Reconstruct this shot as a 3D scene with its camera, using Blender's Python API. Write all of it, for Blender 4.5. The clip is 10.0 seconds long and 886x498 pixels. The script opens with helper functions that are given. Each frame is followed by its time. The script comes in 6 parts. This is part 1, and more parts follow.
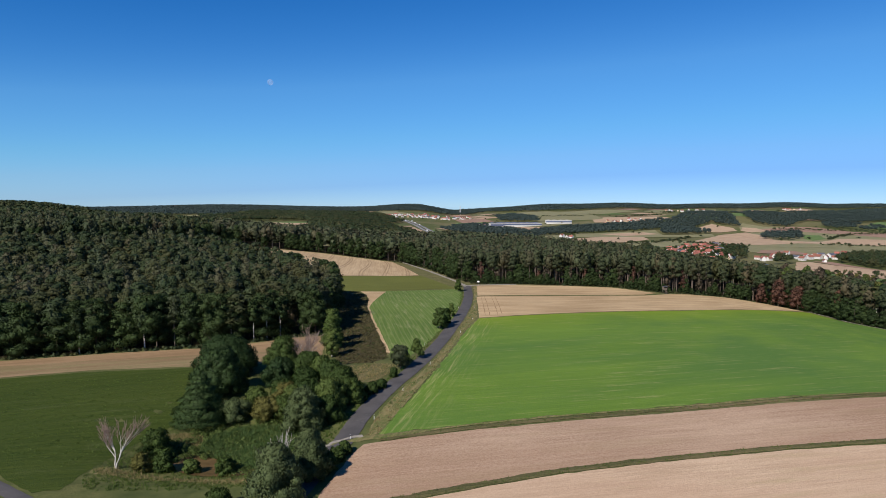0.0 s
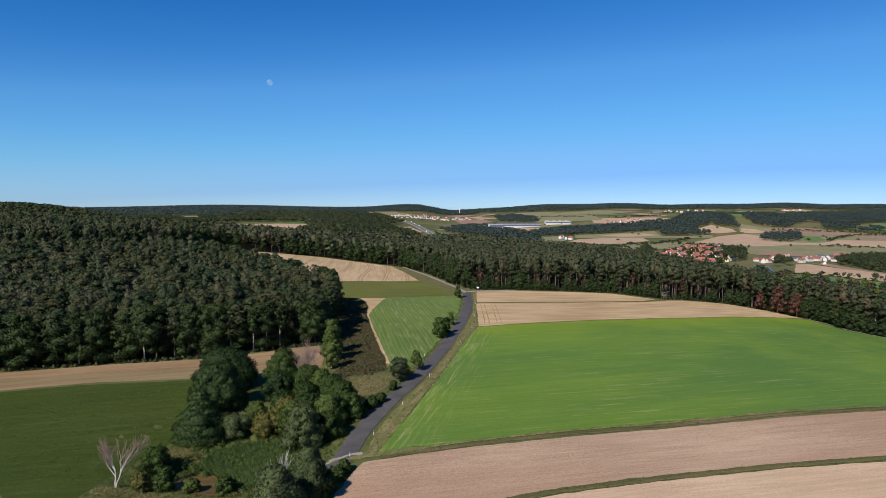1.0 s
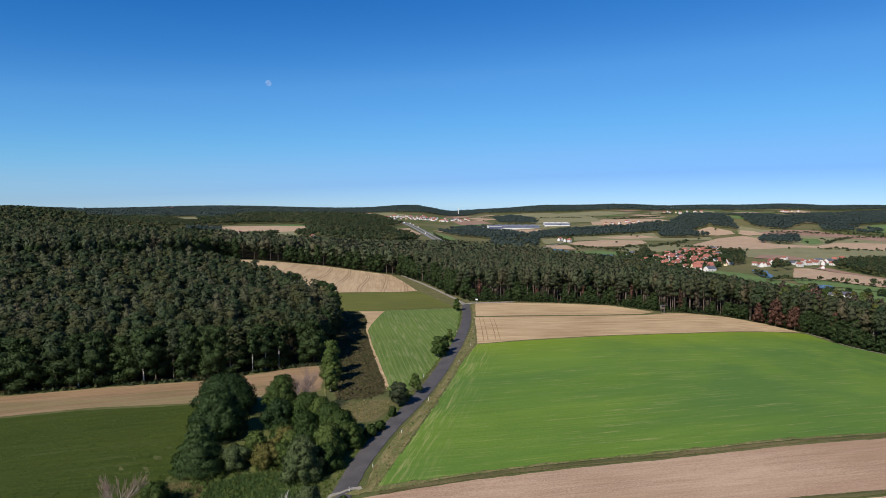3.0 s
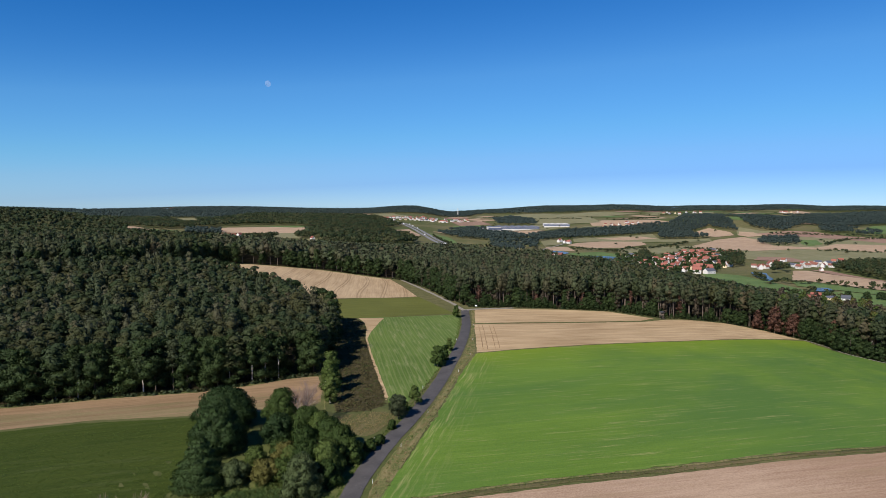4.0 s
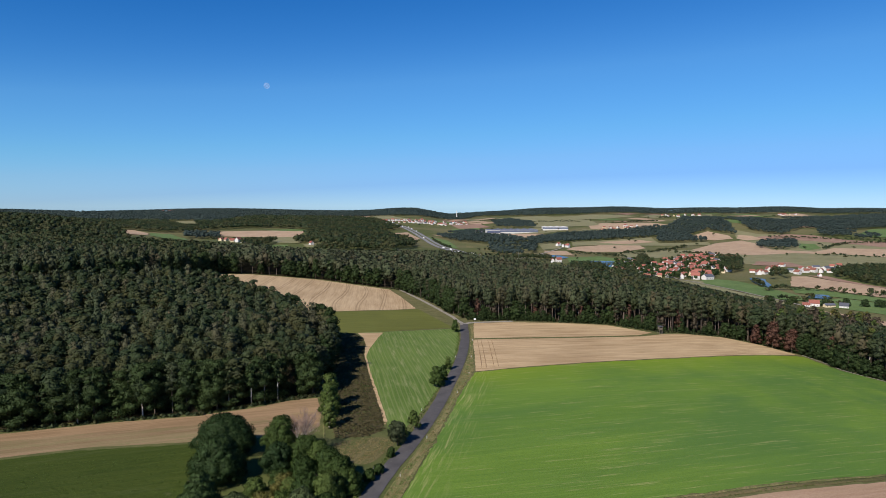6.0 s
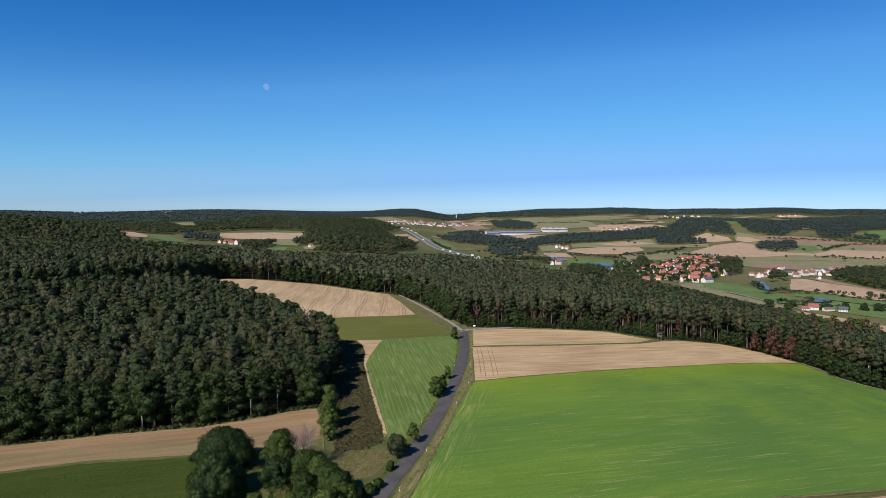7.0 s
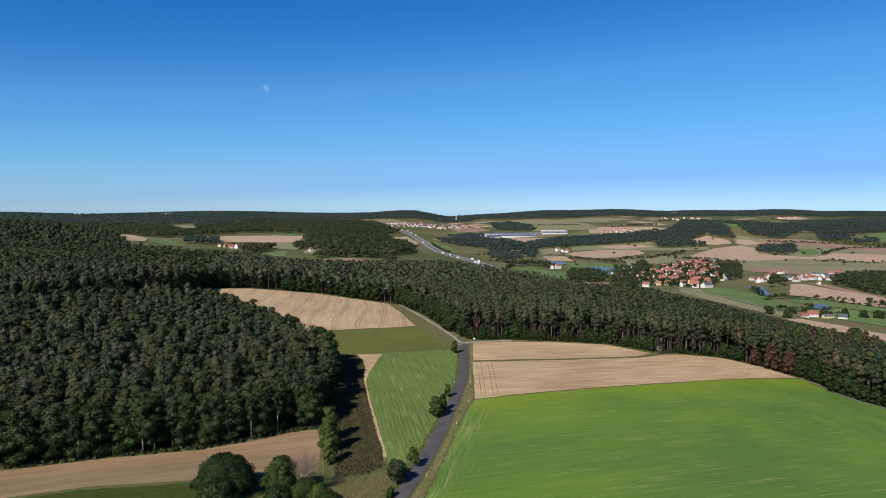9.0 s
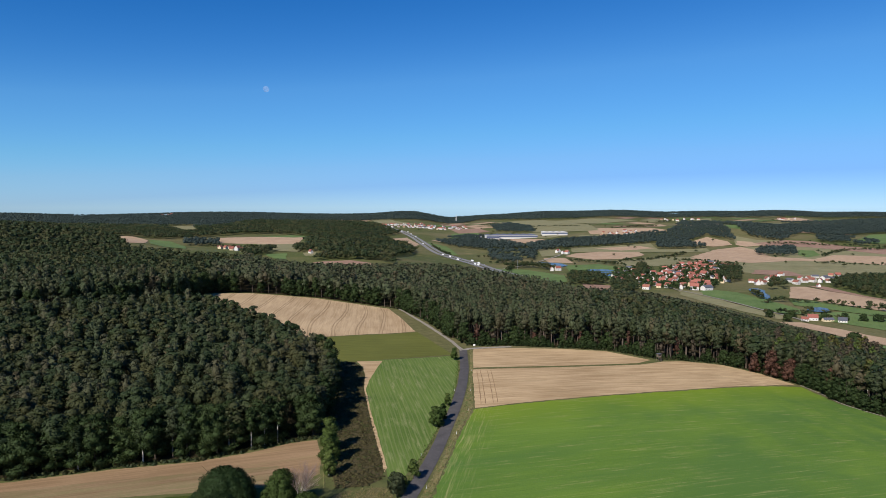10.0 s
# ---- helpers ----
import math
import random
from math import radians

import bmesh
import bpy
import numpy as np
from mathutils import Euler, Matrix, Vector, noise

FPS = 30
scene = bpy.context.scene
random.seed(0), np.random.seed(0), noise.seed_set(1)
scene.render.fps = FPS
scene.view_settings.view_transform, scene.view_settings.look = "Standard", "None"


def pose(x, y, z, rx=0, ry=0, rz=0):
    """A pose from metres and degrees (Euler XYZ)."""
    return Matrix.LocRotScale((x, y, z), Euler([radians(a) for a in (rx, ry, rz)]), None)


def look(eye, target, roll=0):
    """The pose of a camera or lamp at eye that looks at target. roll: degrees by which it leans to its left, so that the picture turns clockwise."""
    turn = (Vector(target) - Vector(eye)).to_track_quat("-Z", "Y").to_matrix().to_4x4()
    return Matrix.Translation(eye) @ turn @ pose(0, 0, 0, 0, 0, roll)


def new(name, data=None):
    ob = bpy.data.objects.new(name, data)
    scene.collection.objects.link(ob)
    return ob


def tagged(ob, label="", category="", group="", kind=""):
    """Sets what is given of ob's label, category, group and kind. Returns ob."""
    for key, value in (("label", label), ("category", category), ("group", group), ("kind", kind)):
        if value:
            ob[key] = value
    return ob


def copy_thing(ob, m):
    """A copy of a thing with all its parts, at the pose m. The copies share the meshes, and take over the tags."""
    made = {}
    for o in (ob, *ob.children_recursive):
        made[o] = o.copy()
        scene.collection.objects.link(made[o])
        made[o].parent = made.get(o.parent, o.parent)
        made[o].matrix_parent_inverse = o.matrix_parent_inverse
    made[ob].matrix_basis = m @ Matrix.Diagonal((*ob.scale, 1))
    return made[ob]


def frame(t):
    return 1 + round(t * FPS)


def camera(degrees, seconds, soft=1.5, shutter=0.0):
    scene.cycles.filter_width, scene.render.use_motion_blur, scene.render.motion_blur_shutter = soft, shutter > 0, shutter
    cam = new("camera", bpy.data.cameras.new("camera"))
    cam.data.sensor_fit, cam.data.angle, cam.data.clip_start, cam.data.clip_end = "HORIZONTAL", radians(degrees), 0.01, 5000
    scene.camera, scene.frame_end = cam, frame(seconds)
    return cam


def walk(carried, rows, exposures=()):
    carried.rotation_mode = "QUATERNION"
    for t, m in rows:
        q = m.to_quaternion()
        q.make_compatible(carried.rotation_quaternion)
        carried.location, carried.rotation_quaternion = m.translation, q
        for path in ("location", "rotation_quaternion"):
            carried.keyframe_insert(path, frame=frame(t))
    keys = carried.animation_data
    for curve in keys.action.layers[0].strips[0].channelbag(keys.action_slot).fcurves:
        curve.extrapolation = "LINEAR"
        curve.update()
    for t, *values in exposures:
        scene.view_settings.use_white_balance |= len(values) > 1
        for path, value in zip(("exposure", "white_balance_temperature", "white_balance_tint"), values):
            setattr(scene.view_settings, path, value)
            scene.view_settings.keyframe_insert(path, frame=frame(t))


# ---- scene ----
cam = camera(68.0, 10.0, soft=0.5)
PATH = [
    (0.0, pose(0, 0, 47.0, 86.26, 0, 0)),
    (1.2, pose(0, 0, 51.5, 86.24, 0, -0.05)),
    (2.5, pose(0, 0, 56.4, 86.21, 0, -0.12)),
    (4.0, pose(0, 0, 62.1, 86.21, 0, -0.19)),
    (5.0, pose(0, 0, 65.9, 86.24, 0, -0.24)),
    (6.2, pose(0, 0, 70.5, 86.31, 0, -0.30)),
    (7.5, pose(0, 0, 75.4, 86.36, 0, -0.345)),
    (8.7, pose(0, 0, 80.0, 86.38, 0, -0.345)),
    (10.0, pose(0, 0, 85.0, 86.40, 0, -0.345)),
]
walk(cam, PATH)
import itertools

# ---- light ----
SHADE = Vector((0.56, 0.83, 0.0)).normalized()          # the way shadows fall on the ground
SUN_UP = 39.0
world = bpy.data.worlds.new("sky")
scene.world = world
world.use_nodes = True
wn = world.node_tree
sky = wn.nodes.new("ShaderNodeTexSky")
sky.sky_type, sky.sun_disc = "NISHITA", False
sky.sun_elevation = radians(SUN_UP)
sky.sun_rotation = math.atan2(-SHADE.x, -SHADE.y)
sky.altitude, sky.air_density, sky.dust_density, sky.ozone_density = 300, 0.60, 0.0, 3.0
wn.nodes["Background"].inputs["Strength"].default_value = 0.113
deep = wn.nodes.new("ShaderNodeHueSaturation")
deep.inputs["Saturation"].default_value = 1.16
wn.links.new(sky.outputs[0], deep.inputs["Color"])
cool = wn.nodes.new("ShaderNodeMix")
cool.data_type, cool.blend_type = "RGBA", "MULTIPLY"
cool.inputs[0].default_value = 1.0
cool.inputs[7].default_value = (0.70, 0.955, 1.10, 1)
wn.links.new(deep.outputs[0], cool.inputs[6])
bright = wn.nodes.new("ShaderNodeRGBToBW")
wn.links.new(cool.outputs[2], bright.inputs[0])
part_of = wn.nodes.new("ShaderNodeMath")
part_of.operation = "DIVIDE"
part_of.inputs[1].default_value = 8.0
wn.links.new(bright.outputs[0], part_of.inputs[0])
clear_air = wn.nodes.new("ShaderNodeValToRGB")            # deep blue overhead, milky lavender in the bright haze below
clear_air.color_ramp.elements[0].position, clear_air.color_ramp.elements[0].color = 0.175, (0.36, 0.79, 0.95, 1)
clear_air.color_ramp.elements[1].position, clear_air.color_ramp.elements[1].color = 0.84, (0.55, 0.52, 0.63, 1)
for at, shade in ((0.30, (0.84, 0.95, 0.91, 1)), (0.48, (0.78, 0.82, 0.76, 1)), (0.64, (0.73, 0.67, 0.68, 1))):
    clear_air.color_ramp.elements.new(at).color = shade
wn.links.new(part_of.outputs[0], clear_air.inputs[0])
filtered = wn.nodes.new("ShaderNodeMix")
filtered.data_type, filtered.blend_type = "RGBA", "MULTIPLY"
filtered.inputs[0].default_value = 1.0
wn.links.new(cool.outputs[2], filtered.inputs[6])
wn.links.new(clear_air.outputs[0], filtered.inputs[7])
wn.links.new(filtered.outputs[2], wn.nodes["Background"].inputs["Color"])
sun = new("sun", bpy.data.lights.new("sun", "SUN"))
sun.data.energy, sun.data.angle, sun.data.color = 5.0, radians(0.53), (1.0, 0.925, 0.835)
sun.matrix_world = look((0, 0, 300), Vector((0, 0, 300)) + SHADE * math.cos(radians(SUN_UP)) - Vector((0, 0, math.sin(radians(SUN_UP)))))
scene.view_settings.exposure = 0.28

# ---- lie of the land ----
FOOT = [(520, -600), (470, 300), (384, 748), (304, 994), (113, 1373), (-10, 1736), (-90, 2300), (-190, 3100), (-230, 4000), (-100, 5200)]


def ease(a, b, v):
    u = np.clip((v - a) / (b - a), 0.0, 1.0)
    return u * u * (3 - 2 * u)


def mound(x, y, cx, cy, sx, sy):
    return np.exp(-((x - cx) / sx) ** 2 - ((y - cy) / sy) ** 2)


def beyond_foot(x, y):
    """Signed distance from the foot of the plateau's slope, positive out in the valley."""
    best = np.full(np.shape(x), 1e9)
    sign = np.ones(np.shape(x))
    for (x0, y0), (x1, y1) in zip(FOOT, FOOT[1:]):
        dx, dy = x1 - x0, y1 - y0
        u = np.clip(((x - x0) * dx + (y - y0) * dy) / (dx * dx + dy * dy), 0, 1)
        ex, ey = x - x0 - u * dx, y - y0 - u * dy
        d = np.hypot(ex, ey)
        sign = np.where(d < best, np.where(ex * dy - ey * dx > 0, 1.0, -1.0), sign)
        best = np.minimum(best, d)
    return best * sign


def shoulder(x, y):
    """The wooded shoulder that rises away from the road behind the oak forest and the far stubble."""
    g = 0.05 * (np.hypot(x + 30, 12) - (x + 30))
    return g / (1 + (g / 30) ** 4) ** 0.25 * ease(190, 480, y) * (1 - ease(590, 950, y))


def height(x, y):
    """The lie of the land: a plateau with wooded hills, a valley at -45 m and the hills beyond it."""
    x, y = np.asarray(x, float), np.asarray(y, float)
    r = np.hypot(x, y)
    bearing = x / np.maximum(y, 1.0)
    plateau = (-1.0 + 44 * mound(x, y, -870, 1280, 240, 330) + 1.4 * mound(x, y, 40, 285, 110, 70) - 4 * mound(x, y, 220, 300, 130, 160)
               - 19 * mound(x, y, -230, 1080, 300, 260) - 15 * mound(x, y, -560, 1640, 250, 230) - 6 * mound(x, y, -420, 880, 200, 220)
               + (36 + 7 * np.sin(bearing * 17 + 1.0)) * ease(2300, 4500, r)
               - 4.2 * mound(x, y, -48, 135, 20, 22))
    gap = np.exp(-((bearing - 0.018) / np.where(bearing > 0.018, 0.085, 0.035)) ** 2)
    valley = -45 + ease(1450, 4700, r) * (93 + 4 * np.sin(bearing * 23 + 2) + 2.5 * np.sin(bearing * 51)) * (1 - 0.42 * gap) + 40 * mound(x, y, 1030, 2450, 300, 300)
    valley = valley + 3.0 * np.sin(x / 190 + 1.3) * np.sin(y / 240) * ease(1400, 2200, r)
    w = ease(-330, 20, beyond_foot(x, y))
    return plateau * (1 - w) + valley * w + shoulder(x, y) + 0.25 * np.sin(x / 31) * np.sin(y / 43 + 0.6)


def lift(x, y, up):
    """Height of a sheet laid on the ground, a little higher over it far off."""
    return height(x, y) + up + 0.0003 * np.maximum(np.hypot(x, y) - 250, 0)


# ---- materials ----
class Nodes:
    def __init__(self, name):
        self.mat = bpy.data.materials.new(name)
        self.mat.use_nodes = True
        self.tree = self.mat.node_tree
        self.bsdf = self.tree.nodes["Principled BSDF"]
        self.out = self.tree.nodes["Material Output"]
        self.coords = self.add("ShaderNodeTexCoord").outputs["Object"]

    def add(self, kind, **inputs):
        node = self.tree.nodes.new(kind)
        for key, value in inputs.items():
            self.put(node, key.replace("_", " "), value)
        return node

    def put(self, node, key, value):
        slot = node.inputs[int(key) if key.isdigit() else key]
        if isinstance(value, bpy.types.NodeSocket):
            self.tree.links.new(value, slot)
        else:
            slot.default_value = value

    def turned(self, angle=0.0, scale=(1, 1, 1), of=None):
        spin = self.add("ShaderNodeMapping")
        self.put(spin, "Vector", of or self.coords)
        spin.inputs["Rotation"].default_value = (0, 0, radians(angle))
        node = self.add("ShaderNodeMapping")
        self.put(node, "Vector", spin.outputs[0])
        node.inputs["Scale"].default_value = scale
        return node.outputs[0]

    def noise(self, scale, detail=3.0, rough=0.55, of=None):
        node = self.add("ShaderNodeTexNoise", Scale=scale, Detail=detail, Roughness=rough)
        self.put(node, "Vector", of or self.coords)
        return node.outputs["Fac"]

    def math(self, op, a, b=0.5, c=None):
        node = self.tree.nodes.new("ShaderNodeMath")
        node.operation = op
        self.put(node, "0", a)
        self.put(node, "1", b)
        if c is not None:
            self.put(node, "2", c)
        return node.outputs[0]

    def ramp(self, fac, lo, hi):
        node = self.add("ShaderNodeMapRange")
        self.put(node, "Value", fac)
        node.inputs["From Min"].default_value, node.inputs["From Max"].default_value = lo, hi
        return node.outputs[0]

    def mix(self, fac, a, b):
        node = self.tree.nodes.new("ShaderNodeMix")
        node.data_type = "RGBA"
        for i, value in ((0, fac), (6, a), (7, b)):
            if isinstance(value, bpy.types.NodeSocket):
                self.tree.links.new(value, node.inputs[i])
            else:
                node.inputs[i].default_value = (*value, 1) if isinstance(value, tuple) else value
        return node.outputs[2]

    def done(self, color, rough=0.9, bump=None, strength=0.3, depth=0.1, metal=0.0, gloss=0.3):
        self.put(self.bsdf, "Base Color", (*color, 1) if isinstance(color, tuple) else color)
        self.put(self.bsdf, "Roughness", rough)
        self.put(self.bsdf, "Metallic", metal)
        self.put(self.bsdf, "Specular IOR Level", gloss)
        if bump is not None:
            node = self.add("ShaderNodeBump", Strength=strength, Distance=depth)
            self.put(node, "Height", bump)
            self.put(self.bsdf, "Normal", node.outputs[0])
        return self.mat


def field_material(name, low, high, angle=0.0, patch=None, tram=0.0, tram_color=(0.2, 0.15, 0.08), tram_width=0.3,
                   tram_strength=0.4, streak=0.6, speck=0.5, zone=None, relief=0.12, furrows=1.7, furrow_share=0.5, run=0.03, wide=0.9, patch_share=(0.55, 0.75), patch_size=(0.22, 0.02), zone_share=0.55, bend=9.0, lush=None, headland=None):
    """Farmland: streaks along the rows, broad patches of soil or wear, fine specks and pairs of wheel tracks."""
    n = Nodes(name)
    rows = n.turned(angle, (wide, run, 1))
    long = n.noise(1.0, 4.0, 0.6, rows)
    furrow = n.noise(1.0, 2.0, 0.5, n.turned(angle, (furrows, run * 1.7, 1)))
    broad = n.noise(0.022, 3.0)
    fine = n.noise(2.3, 3.0, 0.7)
    fac = n.math("ADD", n.math("MULTIPLY", n.ramp(long, 0.36, 0.64), streak), n.math("MULTIPLY", n.ramp(fine, 0.34, 0.66), speck))
    fac = n.math("ADD", fac, n.math("MULTIPLY", n.ramp(broad, 0.34, 0.66), 0.5))
    fac = n.math("ADD", fac, n.math("MULTIPLY", n.ramp(furrow, 0.36, 0.64), furrow_share))
    fac = n.ramp(n.math("DIVIDE", fac, streak + speck + 0.5 + furrow_share), 0.22, 0.78)
    color = n.mix(fac, low, high)
    if zone:
        color = n.mix(n.math("MULTIPLY", n.ramp(n.noise(1.0, 3.0, 0.55, n.turned(angle, (0.030, 0.0045, 1))), 0.38, 0.64), zone_share), color, zone)
    if lush:
        turn, start, stop, tone = lush
        sep = n.add("ShaderNodeSeparateXYZ")
        n.put(sep, "0", n.turned(turn))
        color = n.mix(n.math("MULTIPLY", n.ramp(n.math("ADD", sep.outputs[1], n.math("MULTIPLY", broad, 30.0)), start, stop), 0.85), color, tone)
    if patch:
        worn = n.noise(1.0, 5.0, 0.7, n.turned(angle, (*patch_size, 1)))
        worn = n.math("MULTIPLY", n.ramp(worn, *patch_share), n.ramp(n.noise(1.4, 3.0, 0.7), 0.25, 0.6))
        if headland:
            turn, inner, outer = headland
            sep = n.add("ShaderNodeSeparateXYZ")
            n.put(sep, "0", n.turned(turn))
            edge = n.ramp(n.math("ADD", sep.outputs[0], n.math("MULTIPLY", broad, 9.0)), inner, outer)
            dashes = n.ramp(n.noise(1.0, 4.0, 0.7, n.turned(turn, (1.1, 0.06, 1))), 0.50, 0.70)
            worn = n.math("ADD", n.math("MULTIPLY", worn, n.math("SUBTRACT", 1.0, edge)), n.math("MULTIPLY", dashes, n.math("MULTIPLY", edge, 0.75)))
        color = n.mix(worn, color, patch)
    if tram:
        sep = n.add("ShaderNodeSeparateXYZ")
        n.put(sep, "0", n.turned(angle))
        across = n.math("ADD", sep.outputs[0], n.math("MULTIPLY", n.noise(0.006, 1.0), bend))
        line = n.math("ABSOLUTE", n.math("SUBTRACT", n.math("PINGPONG", across, tram / 2), 0.95))
        line = n.math("MULTIPLY", n.math("LESS_THAN", line, tram_width), n.ramp(fine, 0.15, 0.5))
        color = n.mix(n.math("MULTIPLY", line, tram_strength), color, tram_color)
    grain = n.math("ADD", n.noise(4.0, 3.0, 0.7), n.math("MULTIPLY", furrow, 0.9))
    return n.done(color, 0.95, grain, 0.55, relief, gloss=0.1)


def leaf_material(name, dark, light, dry=None, through_light=0.22, dry_from=0.8, other=None):
    """Foliage that varies from plant to plant and within a crown."""
    n = Nodes(name)
    tint = n.add("ShaderNodeAttribute")
    tint.attribute_name = "tint"
    own = n.add("ShaderNodeObjectInfo").outputs["Random"]
    geo = n.add("ShaderNodeNewGeometry")
    plant = n.math("FRACT", n.math("ADD", tint.outputs["Fac"], own))
    fac = n.math("ADD", n.math("MULTIPLY", plant, 0.6), n.math("MULTIPLY", geo.outputs["Random Per Island"], 0.4))
    color = n.mix(fac, dark, light)
    if other:
        color = n.mix(n.math("MULTIPLY", n.ramp(n.math("FRACT", n.math("MULTIPLY", plant, 7.31)), 0.35, 1.0), 0.85), color, other)
    if dry:
        color = n.mix(n.ramp(plant, dry_from, dry_from + 0.12), color, dry)
    n.put(n.bsdf, "Base Color", color)
    n.put(n.bsdf, "Roughness", 0.62)
    n.put(n.bsdf, "Specular IOR Level", 0.12)
    thin = n.add("ShaderNodeBsdfTranslucent")
    n.put(thin, "Color", color)
    both = n.add("ShaderNodeMixShader")
    both.inputs[0].default_value = through_light
    n.tree.links.new(n.bsdf.outputs[0], both.inputs[1])
    n.tree.links.new(thin.outputs[0], both.inputs[2])
    n.tree.links.new(both.outputs[0], n.out.inputs["Surface"])
    return n.mat


def plain_material(name, low, high, scale=3.0, rough=0.8, metal=0.0, relief=0.02, gloss=0.3, vary=0.25):
    n = Nodes(name)
    own = n.add("ShaderNodeObjectInfo").outputs["Random"]
    fac = n.math("ADD", n.math("MULTIPLY", n.ramp(n.noise(scale, 4.0, 0.65), 0.3, 0.7), 1 - vary), n.math("MULTIPLY", own, vary))
    return n.done(n.mix(fac, low, high), rough, n.noise(scale * 6, 3.0, 0.7), 0.4, relief, metal, gloss)


def ground_material():
    n = Nodes("rough_grass")
    broad, mid, fine = n.noise(0.03, 4.0, 0.6), n.noise(0.25, 4.0, 0.65), n.noise(2.6, 3.0, 0.7)
    green = n.mix(n.ramp(mid, 0.3, 0.7), (0.052, 0.068, 0.020), (0.100, 0.108, 0.036))
    straw = n.mix(n.ramp(fine, 0.3, 0.7), (0.16, 0.13, 0.055), (0.27, 0.21, 0.10))
    dry = n.mix(n.ramp(mid, 0.3, 0.7), (0.100, 0.094, 0.040), (0.165, 0.142, 0.070))
    green = n.mix(n.ramp(n.noise(0.0035, 4.0, 0.6), 0.42, 0.62), green, dry)
    color = n.mix(n.math("MULTIPLY", n.ramp(broad, 0.56, 0.80), n.ramp(fine, 0.3, 0.6)), green, straw)
    return n.done(color, 0.95, n.math("ADD", fine, mid), 0.6, 0.25, gloss=0.1)


def asphalt_material():
    n = Nodes("asphalt")
    worn = n.noise(0.18, 4.0, 0.6)
    color = n.mix(n.ramp(worn, 0.3, 0.7), (0.064, 0.060, 0.060), (0.094, 0.088, 0.087))
    color = n.mix(n.math("MULTIPLY", n.ramp(n.noise(1.1, 4.0, 0.7), 0.58, 0.75), 0.6), color, (0.15, 0.14, 0.13))
    return n.done(color, 0.85, n.noise(30, 2.0), 0.3, 0.01, gloss=0.08)


def water_material(name, deep, rough=0.22):
    n = Nodes(name)
    color = n.mix(n.ramp(n.noise(0.3, 3.0), 0.35, 0.7), deep, tuple(c * 1.6 for c in deep))
    return n.done(color, rough, n.noise(1.6, 2.0), 0.35, 0.08, gloss=0.08)


def roof_material(name, low, high):
    n = Nodes(name)
    own = n.add("ShaderNodeObjectInfo").outputs["Random"]
    fac = n.math("ADD", n.math("MULTIPLY", own, 0.55), n.math("MULTIPLY", n.ramp(n.noise(0.9, 4.0, 0.7), 0.3, 0.7), 0.45))
    return n.done(n.mix(fac, low, high), 0.75, n.noise(9, 2.0), 0.5, 0.03)


GRASS = ground_material()
ASPHALT = asphalt_material()
GRAVEL = plain_material("pale_gravel", (0.19, 0.17, 0.14), (0.31, 0.28, 0.235), 0.8, 0.95, relief=0.03)
CROP = field_material("young_green_crop", (0.086, 0.154, 0.022), (0.124, 0.202, 0.030), 75, (0.31, 0.295, 0.12), 0, zone=(0.064, 0.130, 0.030), streak=0.4, speck=0.8, furrow_share=0.35, furrows=1.6, wide=0.4, patch_share=(0.55, 0.80), patch_size=(0.9, 0.05), zone_share=0.75, lush=(-19.4, 238, 268, (0.150, 0.215, 0.016)), headland=(11.3, -22, -34))
CROP_OLD = field_material("green_field_with_pale_tracks", (0.070, 0.116, 0.024), (0.112, 0.164, 0.036), -10, (0.25, 0.26, 0.12), 3.4, (0.23, 0.24, 0.11), 0.24, tram_strength=0.26, streak=0.5, patch_share=(0.52, 0.74), patch_size=(0.55, 0.06))
CLOVER = field_material("olive_ley", (0.088, 0.096, 0.022), (0.125, 0.132, 0.032), 80, streak=0.5, speck=0.3)
STUBBLE_BENT = field_material("straw_stubble_with_bent_tracks", (0.32, 0.222, 0.125), (0.48, 0.356, 0.215), -5, (0.25, 0.18, 0.10), 15.0, (0.17, 0.115, 0.065), 0.42, tram_strength=0.5, streak=0.6, furrows=0.5, furrow_share=0.3, bend=34.0, patch_share=(0.52, 0.8))
STUBBLE_CROSS = field_material("straw_stubble_mown_across", (0.29, 0.198, 0.106), (0.49, 0.356, 0.206), 78, (0.27, 0.20, 0.11), 0, streak=0.9, wide=0.5)
TILLED = field_material("tilled_pinkish_soil", (0.285, 0.185, 0.120), (0.445, 0.315, 0.215), 77, (0.31, 0.22, 0.13), 0, zone=(0.26, 0.150, 0.092), furrow_share=0.35, run=0.05, speck=0.9, streak=0.35, wide=0.5, relief=0.10, patch_share=(0.48, 0.8))
TILLED_PALE = field_material("pale_stubble_on_soil", (0.37, 0.260, 0.165), (0.55, 0.41, 0.275), 77, (0.36, 0.28, 0.15), 0, zone=(0.46, 0.30, 0.20), furrow_share=0.5, run=0.05, speck=0.9, streak=0.5, wide=0.5, relief=0.12)
STUBBLE_LEFT = field_material("stubble_strip", (0.17, 0.112, 0.060), (0.28, 0.195, 0.115), 72, (0.16, 0.15, 0.065), 0, patch_share=(0.42, 0.66), streak=1.0, wide=0.5)
BARE_STRIP = field_material("bare_orange_soil", (0.20, 0.130, 0.070), (0.30, 0.200, 0.115), 72, (0.26, 0.20, 0.10), 0, streak=0.9, wide=0.5)
MEADOW = field_material("lush_meadow", (0.027, 0.046, 0.007), (0.056, 0.075, 0.013), 70, (0.085, 0.10, 0.035), 0, streak=0.4, speck=0.9, relief=0.5)
